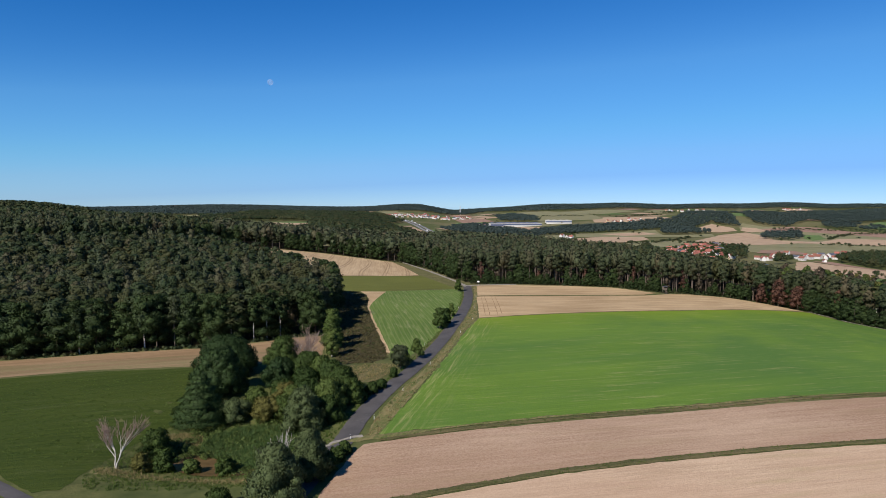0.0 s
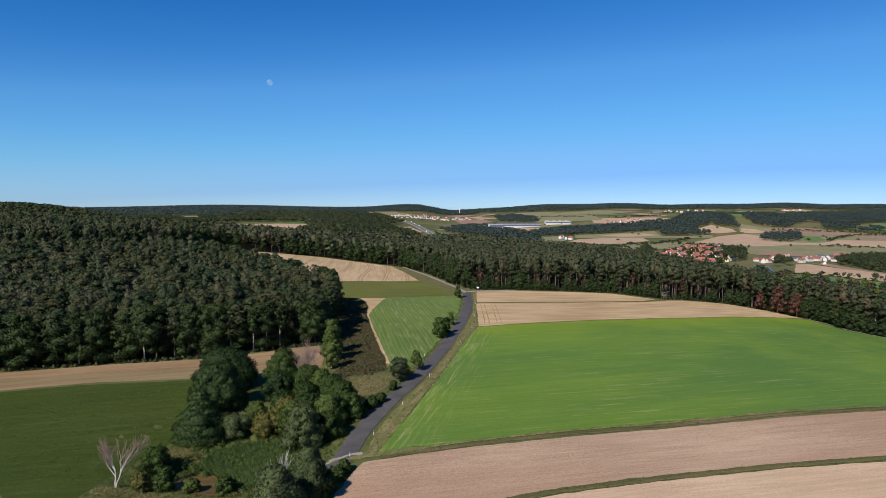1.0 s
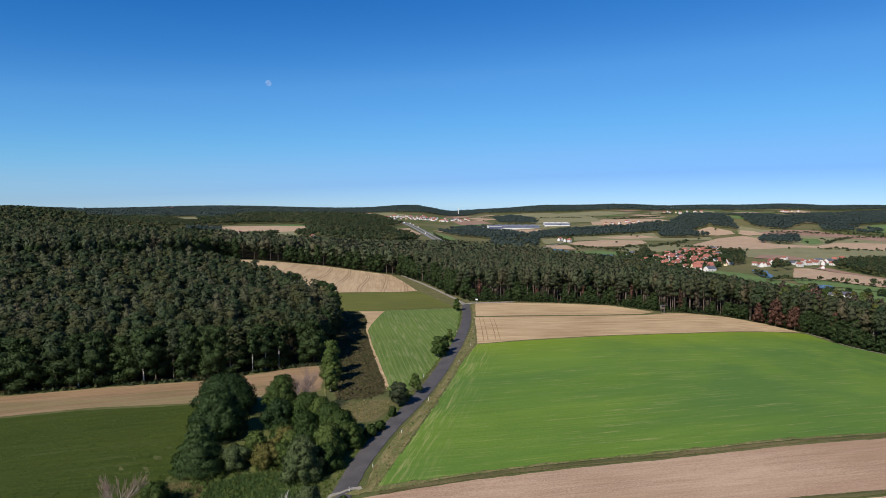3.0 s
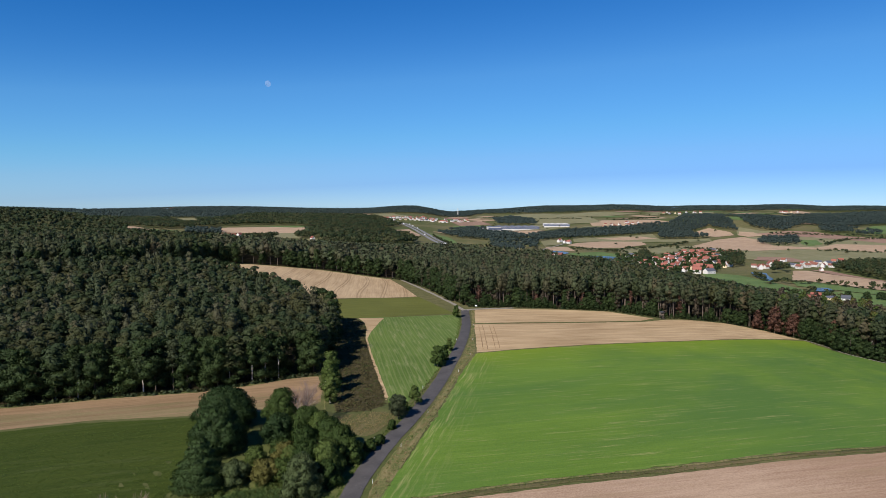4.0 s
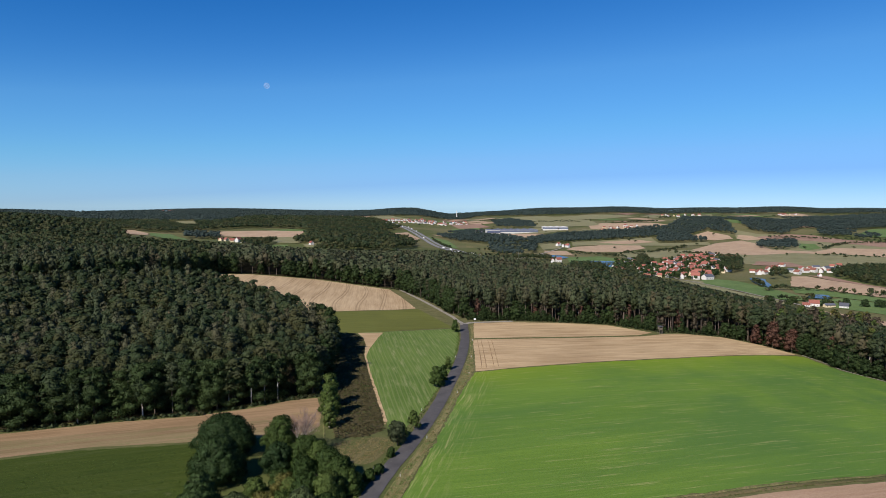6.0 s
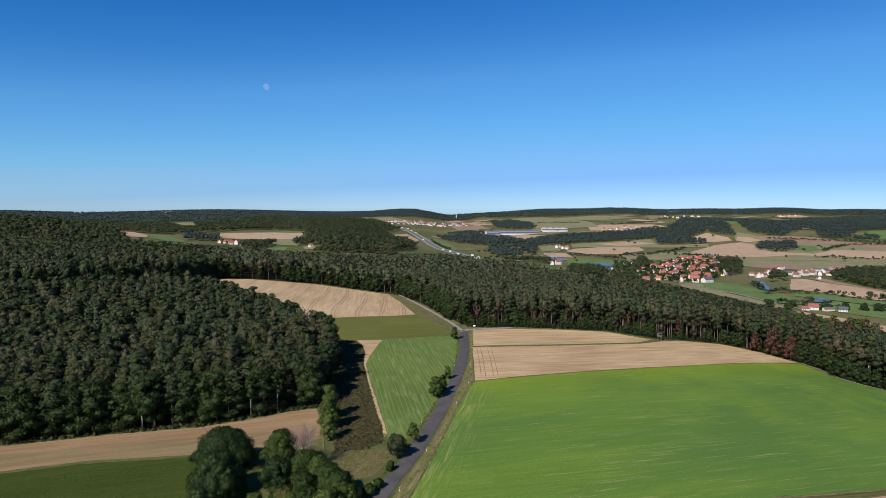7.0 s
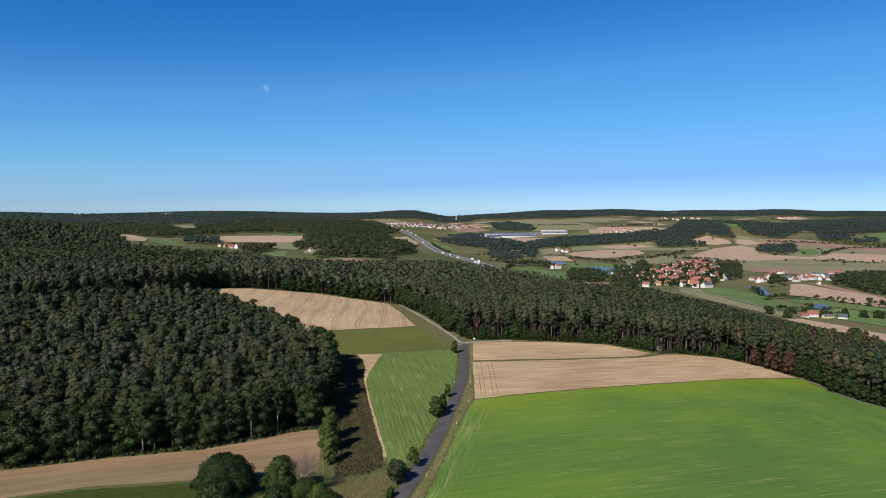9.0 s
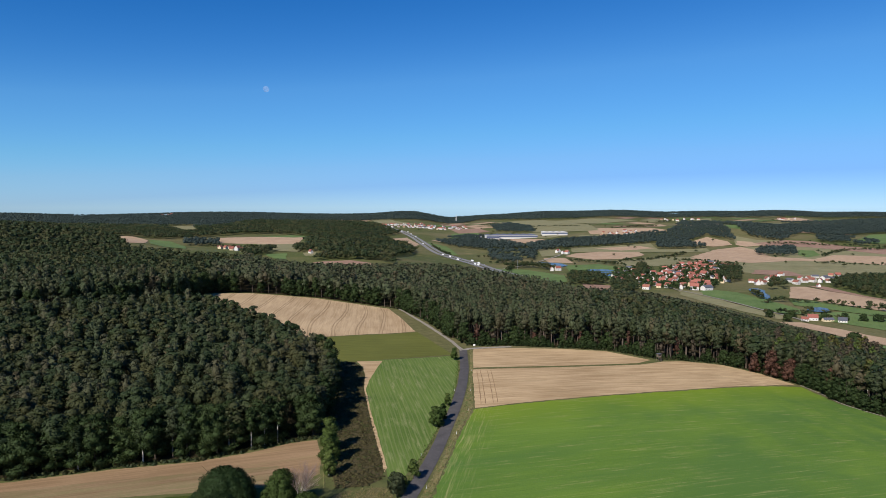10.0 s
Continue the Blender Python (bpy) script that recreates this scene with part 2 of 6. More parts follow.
VERGE = field_material("dry_verge", (0.12, 0.115, 0.045), (0.25, 0.20, 0.095), 12, (0.075, 0.105, 0.026), 0, streak=0.5, speck=0.9, relief=0.3, patch_share=(0.40, 0.60), patch_size=(0.5, 0.12))
DRY_PATCH = field_material("dry_olive_grass", (0.075, 0.072, 0.026), (0.160, 0.130, 0.062), 20, (0.06, 0.085, 0.02), 0, speck=0.9, relief=0.3, patch_share=(0.4, 0.7))
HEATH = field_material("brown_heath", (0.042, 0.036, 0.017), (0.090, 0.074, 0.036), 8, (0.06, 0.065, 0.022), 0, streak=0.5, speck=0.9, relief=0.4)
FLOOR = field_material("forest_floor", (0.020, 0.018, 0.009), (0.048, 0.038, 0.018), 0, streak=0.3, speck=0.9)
FAR_TAN = field_material("far_stubble", (0.31, 0.215, 0.140), (0.41, 0.295, 0.195), 40, None, 0, streak=0.7, wide=0.08)
FAR_OLIVE = field_material("far_pasture", (0.150, 0.150, 0.074), (0.215, 0.200, 0.108), 60, (0.26, 0.21, 0.12), 0, streak=0.7, wide=0.06, patch_share=(0.50, 0.72))
FAR_GREEN = field_material("far_green_field", (0.078, 0.125, 0.040), (0.125, 0.176, 0.060), 30, None, 0, streak=0.6, wide=0.06)
FAR_RED = field_material("far_ploughed_field", (0.20, 0.125, 0.09), (0.30, 0.195, 0.14), 50, None, 0, streak=0.6, wide=0.06)
CONCRETE = plain_material("motorway_concrete", (0.15, 0.15, 0.15), (0.25, 0.245, 0.24), 0.3, 0.9)
BARK = plain_material("bark", (0.055, 0.042, 0.030), (0.12, 0.092, 0.066), 5, 0.95, relief=0.06)
PINE_BARK = plain_material("pine_bark", (0.098, 0.076, 0.060), (0.190, 0.150, 0.120), 3, 0.9, relief=0.05)
BIRCH_BARK = plain_material("pale_bark", (0.30, 0.27, 0.24), (0.62, 0.58, 0.53), 2.5, 0.8, relief=0.03)
DEEP_LEAF = leaf_material("deep_green_leaves", (0.018, 0.038, 0.013), (0.046, 0.076, 0.024), None, 0.2)
NEAR_OAK = leaf_material("hedge_leaves", (0.026, 0.050, 0.013), (0.070, 0.106, 0.027), None, 0.24)
OAK = leaf_material("oak_leaves", (0.024, 0.042, 0.015), (0.047, 0.072, 0.023))
PINE = leaf_material("pine_needles", (0.050, 0.067, 0.034), (0.080, 0.096, 0.047), (0.140, 0.088, 0.056), 0.28, 0.93, (0.086, 0.080, 0.046))
MIXED = leaf_material("mixed_forest_leaves", (0.024, 0.040, 0.018), (0.049, 0.068, 0.028), (0.110, 0.076, 0.044), 0.30, 0.95, (0.074, 0.072, 0.030))
SPRUCE = leaf_material("young_pine_needles", (0.040, 0.053, 0.026), (0.076, 0.090, 0.045), None, 0.2)
LIGHT_LEAF = leaf_material("light_green_leaves", (0.058, 0.094, 0.022), (0.120, 0.158, 0.044), None, 0.26)
SILVER_LEAF = leaf_material("silvery_willow_leaves", (0.046, 0.070, 0.028), (0.108, 0.138, 0.058), None, 0.26)
YELLOW_LEAF = leaf_material("yellowing_leaves", (0.080, 0.084, 0.022), (0.150, 0.140, 0.042), None, 0.26)
BROWN_LEAF = leaf_material("brownish_dry_needles", (0.064, 0.054, 0.036), (0.110, 0.086, 0.060))
RUST_LEAF = leaf_material("rusty_dry_leaves", (0.085, 0.044, 0.032), (0.135, 0.070, 0.048))
# leaves shifted paler and bluer: the haze of distance is in this colour
HAZY_FAR_WOOD = leaf_material("hazy_far_woods_leaves", (0.034, 0.052, 0.046), (0.050, 0.068, 0.058), None, 0.2)
REED = leaf_material("reed_blades", (0.046, 0.088, 0.024), (0.096, 0.145, 0.046), (0.20, 0.17, 0.085), 0.3, 0.93)
STRAW = leaf_material("dry_grass_blades", (0.20, 0.17, 0.07), (0.44, 0.35, 0.18), (0.11, 0.14, 0.04), 0.4, 0.72)
TUFT = leaf_material("meadow_tufts", (0.062, 0.100, 0.020), (0.110, 0.150, 0.036), None, 0.35)
STRIP = field_material("tall_rough_grass", (0.060, 0.062, 0.022), (0.125, 0.110, 0.048), 77, (0.17, 0.13, 0.065), 0, speck=1.0, relief=0.3, patch_share=(0.45, 0.7))
BEHIND_REEDS = field_material("reed_litter", (0.055, 0.080, 0.022), (0.10, 0.125, 0.045), 20, None, 0, speck=1.0, relief=0.4)
HEATHER = leaf_material("heather", (0.056, 0.050, 0.021), (0.105, 0.090, 0.041), (0.06, 0.075, 0.024), 0.1, 0.8)
TWIG = plain_material("bare_pinkish_twigs", (0.20, 0.135, 0.105), (0.34, 0.245, 0.20), 4, 0.9)
WATER = water_material("pond_water", (0.060, 0.072, 0.072), 0.22)
MUD_WATER = water_material("muddy_pond", (0.085, 0.055, 0.025), 0.25)
RENDERED = plain_material("white_render", (0.48, 0.465, 0.435), (0.68, 0.66, 0.625), 0.7, 0.85)
CREAM = plain_material("cream_render", (0.55, 0.45, 0.28), (0.68, 0.58, 0.38), 0.7, 0.85)
RED_TILE = roof_material("red_clay_tiles", (0.180, 0.062, 0.046), (0.33, 0.120, 0.088))
BROWN_TILE = roof_material("brown_clay_tiles", (0.15, 0.062, 0.045), (0.27, 0.11, 0.075))
SLATE = roof_material("dark_roof_slabs", (0.055, 0.060, 0.075), (0.11, 0.115, 0.14))
HALL_ROOF = roof_material("blue_grey_sheet_roof", (0.07, 0.085, 0.14), (0.12, 0.14, 0.20))
PANE = plain_material("window_glass", (0.02, 0.025, 0.03), (0.04, 0.045, 0.05), 1, 0.1, gloss=0.8)
WHITE = plain_material("white_plastic", (0.72, 0.72, 0.70), (0.82, 0.82, 0.80), 5, 0.5)
BLACK = plain_material("black_plastic", (0.015, 0.015, 0.015), (0.03, 0.03, 0.03), 5, 0.5)
WOOD = plain_material("weathered_wood", (0.10, 0.080, 0.060), (0.20, 0.165, 0.13), 4, 0.9, relief=0.03)
METAL = plain_material("galvanised_steel", (0.35, 0.36, 0.37), (0.48, 0.49, 0.50), 4, 0.45, 0.8)
CAR_PAINT = plain_material("car_paint", (0.05, 0.05, 0.06), (0.75, 0.75, 0.75), 0.1, 0.35, gloss=0.6, vary=1.0)


# ---- mesh helpers ----
def part(name, bm, material, parent, label=""):
    """Links a bmesh as one mesh under a thing or a part."""
    me = bpy.data.meshes.new(name)
    bm.to_mesh(me)
    bm.free()
    me.materials.append(material)
    ob = new(name, me)
    ob.parent = parent
    return tagged(ob, label)


def thing(name, label, category, group="", at=None):
    ob = new(name)
    if at is not None:
        ob.matrix_basis = at
    return tagged(ob, label, category, group)


def box(bm, lo, hi):
    """An upright box from corner lo to corner hi."""
    c = [(a + b) / 2 for a, b in zip(lo, hi)]
    bmesh.ops.create_cube(bm, size=1, matrix=Matrix.LocRotScale(c, None, [b - a for a, b in zip(lo, hi)]))


def tube_arrays(points, radii, sides=6):
    """A tapered tube along points: vertices and triangles."""
    V, T = [], []
    pts = [Vector(p) for p in points]
    for i, (p, rad) in enumerate(zip(pts, radii)):
        way = (pts[min(i + 1, len(pts) - 1)] - pts[max(i - 1, 0)]).normalized()
        u = way.orthogonal().normalized()
        w = way.cross(u)
        for k in range(sides):
            a = 2 * math.pi * k / sides
            V.append(p + (u * math.cos(a) + w * math.sin(a)) * rad)
        if i:
            b0, b1 = (i - 1) * sides, i * sides
            for k in range(sides):
                m = (k + 1) % sides
                T += [(b0 + k, b0 + m, b1 + m), (b0 + k, b1 + m, b1 + k)]
    return np.array([tuple(v) for v in V]), np.array(T)


def joined(pieces):
    """One pair of arrays out of several; columns 3 to 5 hold a soft normal where a piece has one."""
    V, T, n = [], [], 0
    wide = max(v.shape[1] for v, _ in pieces)
    for v, f in pieces:
        V.append(v if v.shape[1] == wide else np.hstack([v, np.zeros((len(v), wide - v.shape[1]))]))
        T.append(f + n)
        n += len(v)
    return np.concatenate(V), np.concatenate(T)


def mesh_of(name, V, T, materials, tint=None, slots=None):
    """A mesh from arrays of vertices and triangles, with a tint for each triangle."""
    me = bpy.data.meshes.new(name)
    soft = None
    if V.shape[1] == 6:
        V, soft = V[:, :3], V[:, 3:]
        face = np.cross(V[T[:, 1]] - V[T[:, 0]], V[T[:, 2]] - V[T[:, 0]])
        face /= np.maximum(np.linalg.norm(face, axis=1), 1e-9)[:, None]
        hard = ~soft.any(1)
        if hard.any():
            own = np.zeros_like(V)
            for k in range(3):
                np.add.at(own, T[:, k], face * hard[T[:, k]][:, None])
            soft = np.where(hard[:, None], own, soft)
        soft = soft / np.maximum(np.linalg.norm(soft, axis=1), 1e-9)[:, None]
        turned = (face * soft[T[:, 0]]).sum(1) < 0
        T = np.where(turned[:, None], T[:, ::-1], T)
    me.vertices.add(len(V))
    me.vertices.foreach_set("co", np.ascontiguousarray(V, np.float32).ravel())
    me.loops.add(len(T) * 3)
    me.loops.foreach_set("vertex_index", np.ascontiguousarray(T, np.int32).ravel())
    me.polygons.add(len(T))
    me.polygons.foreach_set("loop_start", np.arange(0, len(T) * 3, 3, dtype=np.int32))
    for m in materials:
        me.materials.append(m)
    if slots is not None:
        me.polygons.foreach_set("material_index", np.ascontiguousarray(slots, np.int32))
    if tint is not None:
        me.attributes.new("tint", "FLOAT", "FACE").data.foreach_set("value", np.ascontiguousarray(tint, np.float32))
    me.update(calc_edges=True)
    me.validate()
    if soft is not None:
        me.polygons.foreach_set("use_smooth", np.ones(len(T), bool))
        me.attributes.new("custom_normal", "FLOAT_VECTOR", "POINT").data.foreach_set("vector", np.ascontiguousarray(soft, np.float32).ravel())
        me.update()
    return me


def scattered(name, template, places, material, label, category, group="", slots=None, extra=(), tints=None, kind="stuff"):
    """Many plants as one mesh. places: rows x, y, z, turn, width, height."""
    V, T = template
    P = np.asarray(places, float)
    c, s = np.cos(P[:, 3]), np.sin(P[:, 3])
    X = (V[None, :, 0] * c[:, None] - V[None, :, 1] * s[:, None]) * P[:, 4:5] + P[:, 0:1]
    Y = (V[None, :, 0] * s[:, None] + V[None, :, 1] * c[:, None]) * P[:, 4:5] + P[:, 1:2]
    Z = V[None, :, 2] * P[:, 5:6] + P[:, 2:3]
    allV = np.stack([X, Y, Z], -1).reshape(-1, 3)
    if V.shape[1] == 6:
        NX = V[None, :, 3] * c[:, None] - V[None, :, 4] * s[:, None]
        NY = V[None, :, 3] * s[:, None] + V[None, :, 4] * c[:, None]
        allV = np.hstack([allV, np.stack([NX, NY, np.broadcast_to(V[None, :, 5], NX.shape)], -1).reshape(-1, 3)])
    allT = (T[None] + (np.arange(len(P)) * len(V))[:, None, None]).reshape(-1, 3)
    tints = np.random.RandomState(len(P)).rand(len(P)) if tints is None else tints
    me = mesh_of(name, allV, allT, [material, *extra], np.repeat(tints, len(T)), None if slots is None else np.tile(slots, len(P)))
    return tagged(new(name, me), label, category, group, kind)


def inside(x, y, outline):
    x, y = np.asarray(x, float), np.asarray(y, float)
    hit = np.zeros(x.shape, bool)
    for (x0, y0), (x1, y1) in zip(outline, outline[1:] + outline[:1]):
        if y0 != y1:
            hit ^= ((y0 > y) != (y1 > y)) & (x < (x1 - x0) * (y - y0) / (y1 - y0) + x0)
    return hit


def near_line(x, y, line, reach):
    x, y = np.asarray(x, float), np.asarray(y, float)
    ok = np.zeros(x.shape, bool)
    for (x0, y0), (x1, y1) in zip(line, line[1:]):
        dx, dy = x1 - x0, y1 - y0
        u = np.clip(((x - x0) * dx + (y - y0) * dy) / (dx * dx + dy * dy), 0, 1)
        ok |= np.hypot(x - x0 - u * dx, y - y0 - u * dy) < reach
    return ok


def flowing(points, steps=6, closed=False):
    """A smooth line through points."""
    n = len(points)
    out = []
    for i in range(n if closed else n - 1):
        p = [points[(i + k) % n] if closed else points[min(max(i + k, 0), n - 1)] for k in (-1, 0, 1, 2)]
        for k in range(steps):
            t = k / steps
            out.append(tuple(0.5 * (2 * p[1][a] + (p[2][a] - p[0][a]) * t + (2 * p[0][a] - 5 * p[1][a] + 4 * p[2][a] - p[3][a]) * t * t
                                    + (3 * p[1][a] - p[0][a] - 3 * p[2][a] + p[3][a]) * t ** 3) for a in (0, 1)))
    if not closed:
        out.append(tuple(points[-1]))
    return out


def sheet(name, outline, material, label, category, up=0.10, cell=8.0, smooth=True, kind="structure", ragged=0.0):
    """A field: an outline laid on the ground, cut fine enough to follow it."""
    line = flowing(outline, 5, True) if smooth else list(outline)
    if ragged:
        step = max(1.6, cell / 4)
        fine = []
        for (x0, y0), (x1, y1) in zip(line, line[1:] + line[:1]):
            n = max(1, min(60, int(math.hypot(x1 - x0, y1 - y0) / step)))
            fine += [(x0 + (x1 - x0) * k / n, y0 + (y1 - y0) * k / n) for k in range(n)]
        f = 0.35 if cell < 10 else 0.03
        line = [(x + ragged * (0.6 * noise.noise((x * f, y * f, 1)) + 0.4 * noise.noise((x * f * 3, y * f * 3, 4))),
                 y + ragged * (0.6 * noise.noise((x * f, y * f, 9)) + 0.4 * noise.noise((x * f * 3, y * f * 3, 6)))) for x, y in fine]
    bm = bmesh.new()
    bm.faces.new([bm.verts.new((x, y, 0)) for x, y in line])
    for axis in (0, 1):
        lo, hi = min(p[axis] for p in line), max(p[axis] for p in line)
        for k in range(1, int((hi - lo) / cell) + 1):
            co, no = [0, 0, 0], [0, 0, 0]
            co[axis], no[axis] = lo + k * cell, 1
            bmesh.ops.bisect_plane(bm, geom=bm.verts[:] + bm.edges[:] + bm.faces[:], plane_co=co, plane_no=no)
    bmesh.ops.triangulate(bm, faces=bm.faces[:])
    for v in bm.verts:
        v.co.z = float(lift(v.co.x, v.co.y, up))
    bmesh.ops.recalc_face_normals(bm, faces=bm.faces[:])
    if sum(f.normal.z for f in bm.faces) < 0:
        bmesh.ops.reverse_faces(bm, faces=bm.faces[:])
    ob = part(name, bm, material, None)
    return tagged(ob, label, category, "", kind)


def ribbon(name, points, width, material, label, category, up=0.16, kind="structure", steps=8, lanes=4, ragged=0.0):
    """A road laid on the ground along points, slightly cambered."""
    line = flowing(points, steps)
    bm = bmesh.new()
    rows = []
    for i, (x, y) in enumerate(line):
        x0, y0 = line[max(i - 1, 0)]
        x1, y1 = line[min(i + 1, len(line) - 1)]
        l = math.hypot(x1 - x0, y1 - y0)
        nx, ny = (y1 - y0) / l, -(x1 - x0) / l
        row = []
        for k in range(lanes + 1):
            s = (k / lanes - 0.5) * width
            if k in (0, lanes) and ragged:
                s += ragged * noise.noise((x * 0.6, y * 0.6, k))
            px, py = x + nx * s, y + ny * s
            row.append(bm.verts.new((px, py, float(lift(px, py, up)) + 0.08 * (1 - (2 * k / lanes - 1) ** 2))))
        rows.append(row)
    for a, b in zip(rows, rows[1:]):
        for k in range(lanes):
            bm.faces.new((a[k], a[k + 1], b[k + 1], b[k]))
    ob = part(name, bm, material, None)
    return tagged(ob, label, category, "", kind)

# ---- ground ----
def build_ground():
    ang = np.concatenate([np.arange(-48, 48.01, 0.35), np.arange(52, 308.1, 4.0)])
    rad = np.concatenate([[0.0], 14 * 1.03 ** np.arange(0, 199)])
    A, R = np.meshgrid(np.radians(ang), rad)
    X, Y = R * np.sin(A), R * np.cos(A)
    Z = height(X, Y)
    n, m = X.shape
    V = np.stack([X, Y, Z], -1).reshape(-1, 3)
    i, j = np.meshgrid(np.arange(n - 1), np.arange(m), indexing="ij")
    a, b = i * m + j, i * m + (j + 1) % m
    c, d = a + m, b + m
    T = np.concatenate([np.stack([a, b, d], -1).reshape(-1, 3), np.stack([a, d, c], -1).reshape(-1, 3)])[:, ::-1]
    me = mesh_of("ground", V, T, [GRASS])
    me.polygons.foreach_set("use_smooth", np.ones(len(T), bool))
    tagged(new("ground", me), "rough green and straw-coloured grass over rolling land", "ground", "", "structure")


build_ground()

# ---- fields by the road ----
ROAD = [(-45, -70), (-38, 20), (-31, 72), (-26, 100), (-23.5, 116), (-20.5, 134), (-18.8, 148), (-14, 171), (-8.7, 191), (-2.3, 220), (2.6, 248), (7.3, 278), (11, 310), (13.4, 345), (14.2, 375), (14.6, 393)]
TRACK = [(14.2, 391), (8, 419), (-3, 457), (-16, 499), (-36, 558), (-50, 580)]
SIDE_ROAD = [(-151, 156.6), (-119, 137.1), (-80, 112.1), (-68.5, 104.6), (-56, 95.6), (-41, 84.8), (-31, 75)]

GREEN_FIELD = [(-14, 135.5), (-5, 175), (1, 205), (7.5, 240), (12, 260), (15, 272.5), (35, 280), (56, 287), (106, 305), (143, 318), (170, 328), (187, 333), (188, 303), (196, 287), (212, 261), (236, 240), (190, 190), (156, 178), (115, 170), (89, 166), (56, 156.5), (28, 149.5), (8, 143)]
sheet("crop_field", GREEN_FIELD, CROP, "bright green young crop with pale bare streaks beside the road", "field", 0.05, 7, smooth=False, ragged=1.6)
STUBBLE_A = [(15.2, 273.8), (16.8, 318), (17.2, 343), (67, 350), (112, 361), (128, 370), (140, 373), (163, 371), (178, 356), (186, 336), (143, 319.5), (106, 306.5), (56, 288.3), (35, 281.3)]
sheet("stubble_field", STUBBLE_A, STUBBLE_CROSS, "pale straw stubble field between green crop and pine forest", "field", 0.05, 7, smooth=False, ragged=0.6)
STUBBLE_B = [(18, 347), (19, 378), (21, 396), (40, 400), (74, 399), (101, 394), (122, 373), (112, 364.5), (67, 353.5)]
sheet("stubble_field", STUBBLE_B, STUBBLE_CROSS, "pale straw stubble strip below the pine forest", "field", 0.05, 7, smooth=False, ragged=0.6)
TILLED_A = [(-17.5, 126), (-16, 130.5), (8, 139), (28, 145), (56, 152), (87, 160.5), (115, 166), (150, 174), (190, 184), (230, 200), (260, 190), (185, 150), (135, 139), (93, 134.5), (70, 130.5), (45, 124.5), (22, 118), (2, 110), (-13, 103), (-21, 98), (-20.5, 108), (-19, 118)]
sheet("tilled_field", TILLED_A, TILLED, "pinkish brown tilled field with faint stubble rows", "field", 0.05, 6, smooth=False, ragged=0.5)
TILLED_B = [(-16, 99.5), (2, 107.5), (22, 115.5), (45, 122), (69, 127.5), (92, 131.5), (135, 136), (185, 146), (240, 160), (260, 60), (60, -60), (-30, -60), (-23, 60), (-19, 85)]
sheet("tilled_field", TILLED_B, TILLED_PALE, "pale pink stubble field beyond a grass strip", "field", 0.05, 8, smooth=False, ragged=0.5)
MEADOW_L = [(-190, 150), (-146, 171), (-123, 180.5), (-103, 187.5), (-76, 191), (-58, 194), (-56, 180), (-58, 160), (-61, 146), (-65, 134), (-66, 120), (-65.5, 109.5), (-69.5, 107.8), (-81, 116), (-119.5, 142)]
sheet("meadow", MEADOW_L, MEADOW, "lush dark green meadow beside a farm road", "field", 0.05, 6, smooth=False, ragged=1.0)
STUBBLE_L = [(-260, 165), (-200, 178), (-169, 196), (-138, 201), (-108, 211), (-82, 217), (-66, 225), (-54, 234), (-45, 237), (-40.5, 222), (-38.5, 207), (-43, 200), (-60, 195), (-76, 193), (-103, 189.5), (-123, 182.5), (-146, 173), (-192, 152), (-260, 120)]
sheet("stubble_field", STUBBLE_L, STUBBLE_LEFT, "tan stubble strip along the oak forest edge", "field", 0.05, 6, smooth=False, ragged=0.5)
BARE_L = [(-200, 178), (-169, 196), (-138, 201), (-108, 211), (-82, 217), (-66, 225), (-54, 234), (-45, 237), (-40.8, 222), (-39.2, 208), (-46, 207), (-54, 213), (-66, 211), (-82, 207), (-108, 202), (-138, 193), (-169, 187), (-200, 170)]
sheet("bare_soil_strip", BARE_L, BARE_STRIP, "bare orange-tan soil along the oak forest edge", "field", 0.09, 6, smooth=False, ragged=0.8)
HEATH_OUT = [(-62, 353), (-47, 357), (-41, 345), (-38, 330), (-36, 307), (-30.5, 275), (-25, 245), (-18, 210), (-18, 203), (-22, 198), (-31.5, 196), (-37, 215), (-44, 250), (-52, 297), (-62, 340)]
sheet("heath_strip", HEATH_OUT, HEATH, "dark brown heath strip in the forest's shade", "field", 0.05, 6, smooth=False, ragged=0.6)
CROP_MID = [(-46, 360), (-25, 367), (0, 374), (10.0, 378), (10.4, 345), (8, 308), (4, 274), (-1, 247), (-6, 222), (-11, 205), (-15.5, 199), (-17.2, 210), (-24, 245), (-29.5, 275), (-35, 307), (-37, 330), (-40, 346)]
sheet("crop_field", CROP_MID, CROP_OLD, "green field with pale curved wheel tracks beside the road", "field", 0.05, 6, smooth=False, ragged=0.5)
WORN = [(-45.4, 358.5), (-31.5, 362.5), (-33, 348), (-34.6, 318), (-34.4, 304), (-28.9, 272), (-23.6, 245), (-17.2, 212), (-17.6, 208), (-24.6, 244), (-30, 274), (-35.6, 306), (-37.6, 330), (-40.6, 346)]
sheet("bare_strip", WORN, STUBBLE_CROSS, "bare straw-coloured headland between heath and crop", "field", 0.08, 6, smooth=False, ragged=0.4)
LEY = [(-74.6, 411), (-47.1, 430.5), (-15, 449), (-5, 419.5), (5.5, 388), (8, 380), (-24.9, 369), (-45.4, 358.5), (-60.7, 350.5), (-71.7, 360.5), (-89.2, 383.5), (-100.7, 401)]
sheet("ley_field", LEY, CLOVER, "olive green ley with a smooth even sward", "field", 0.05, 7, smooth=False, ragged=0.3)
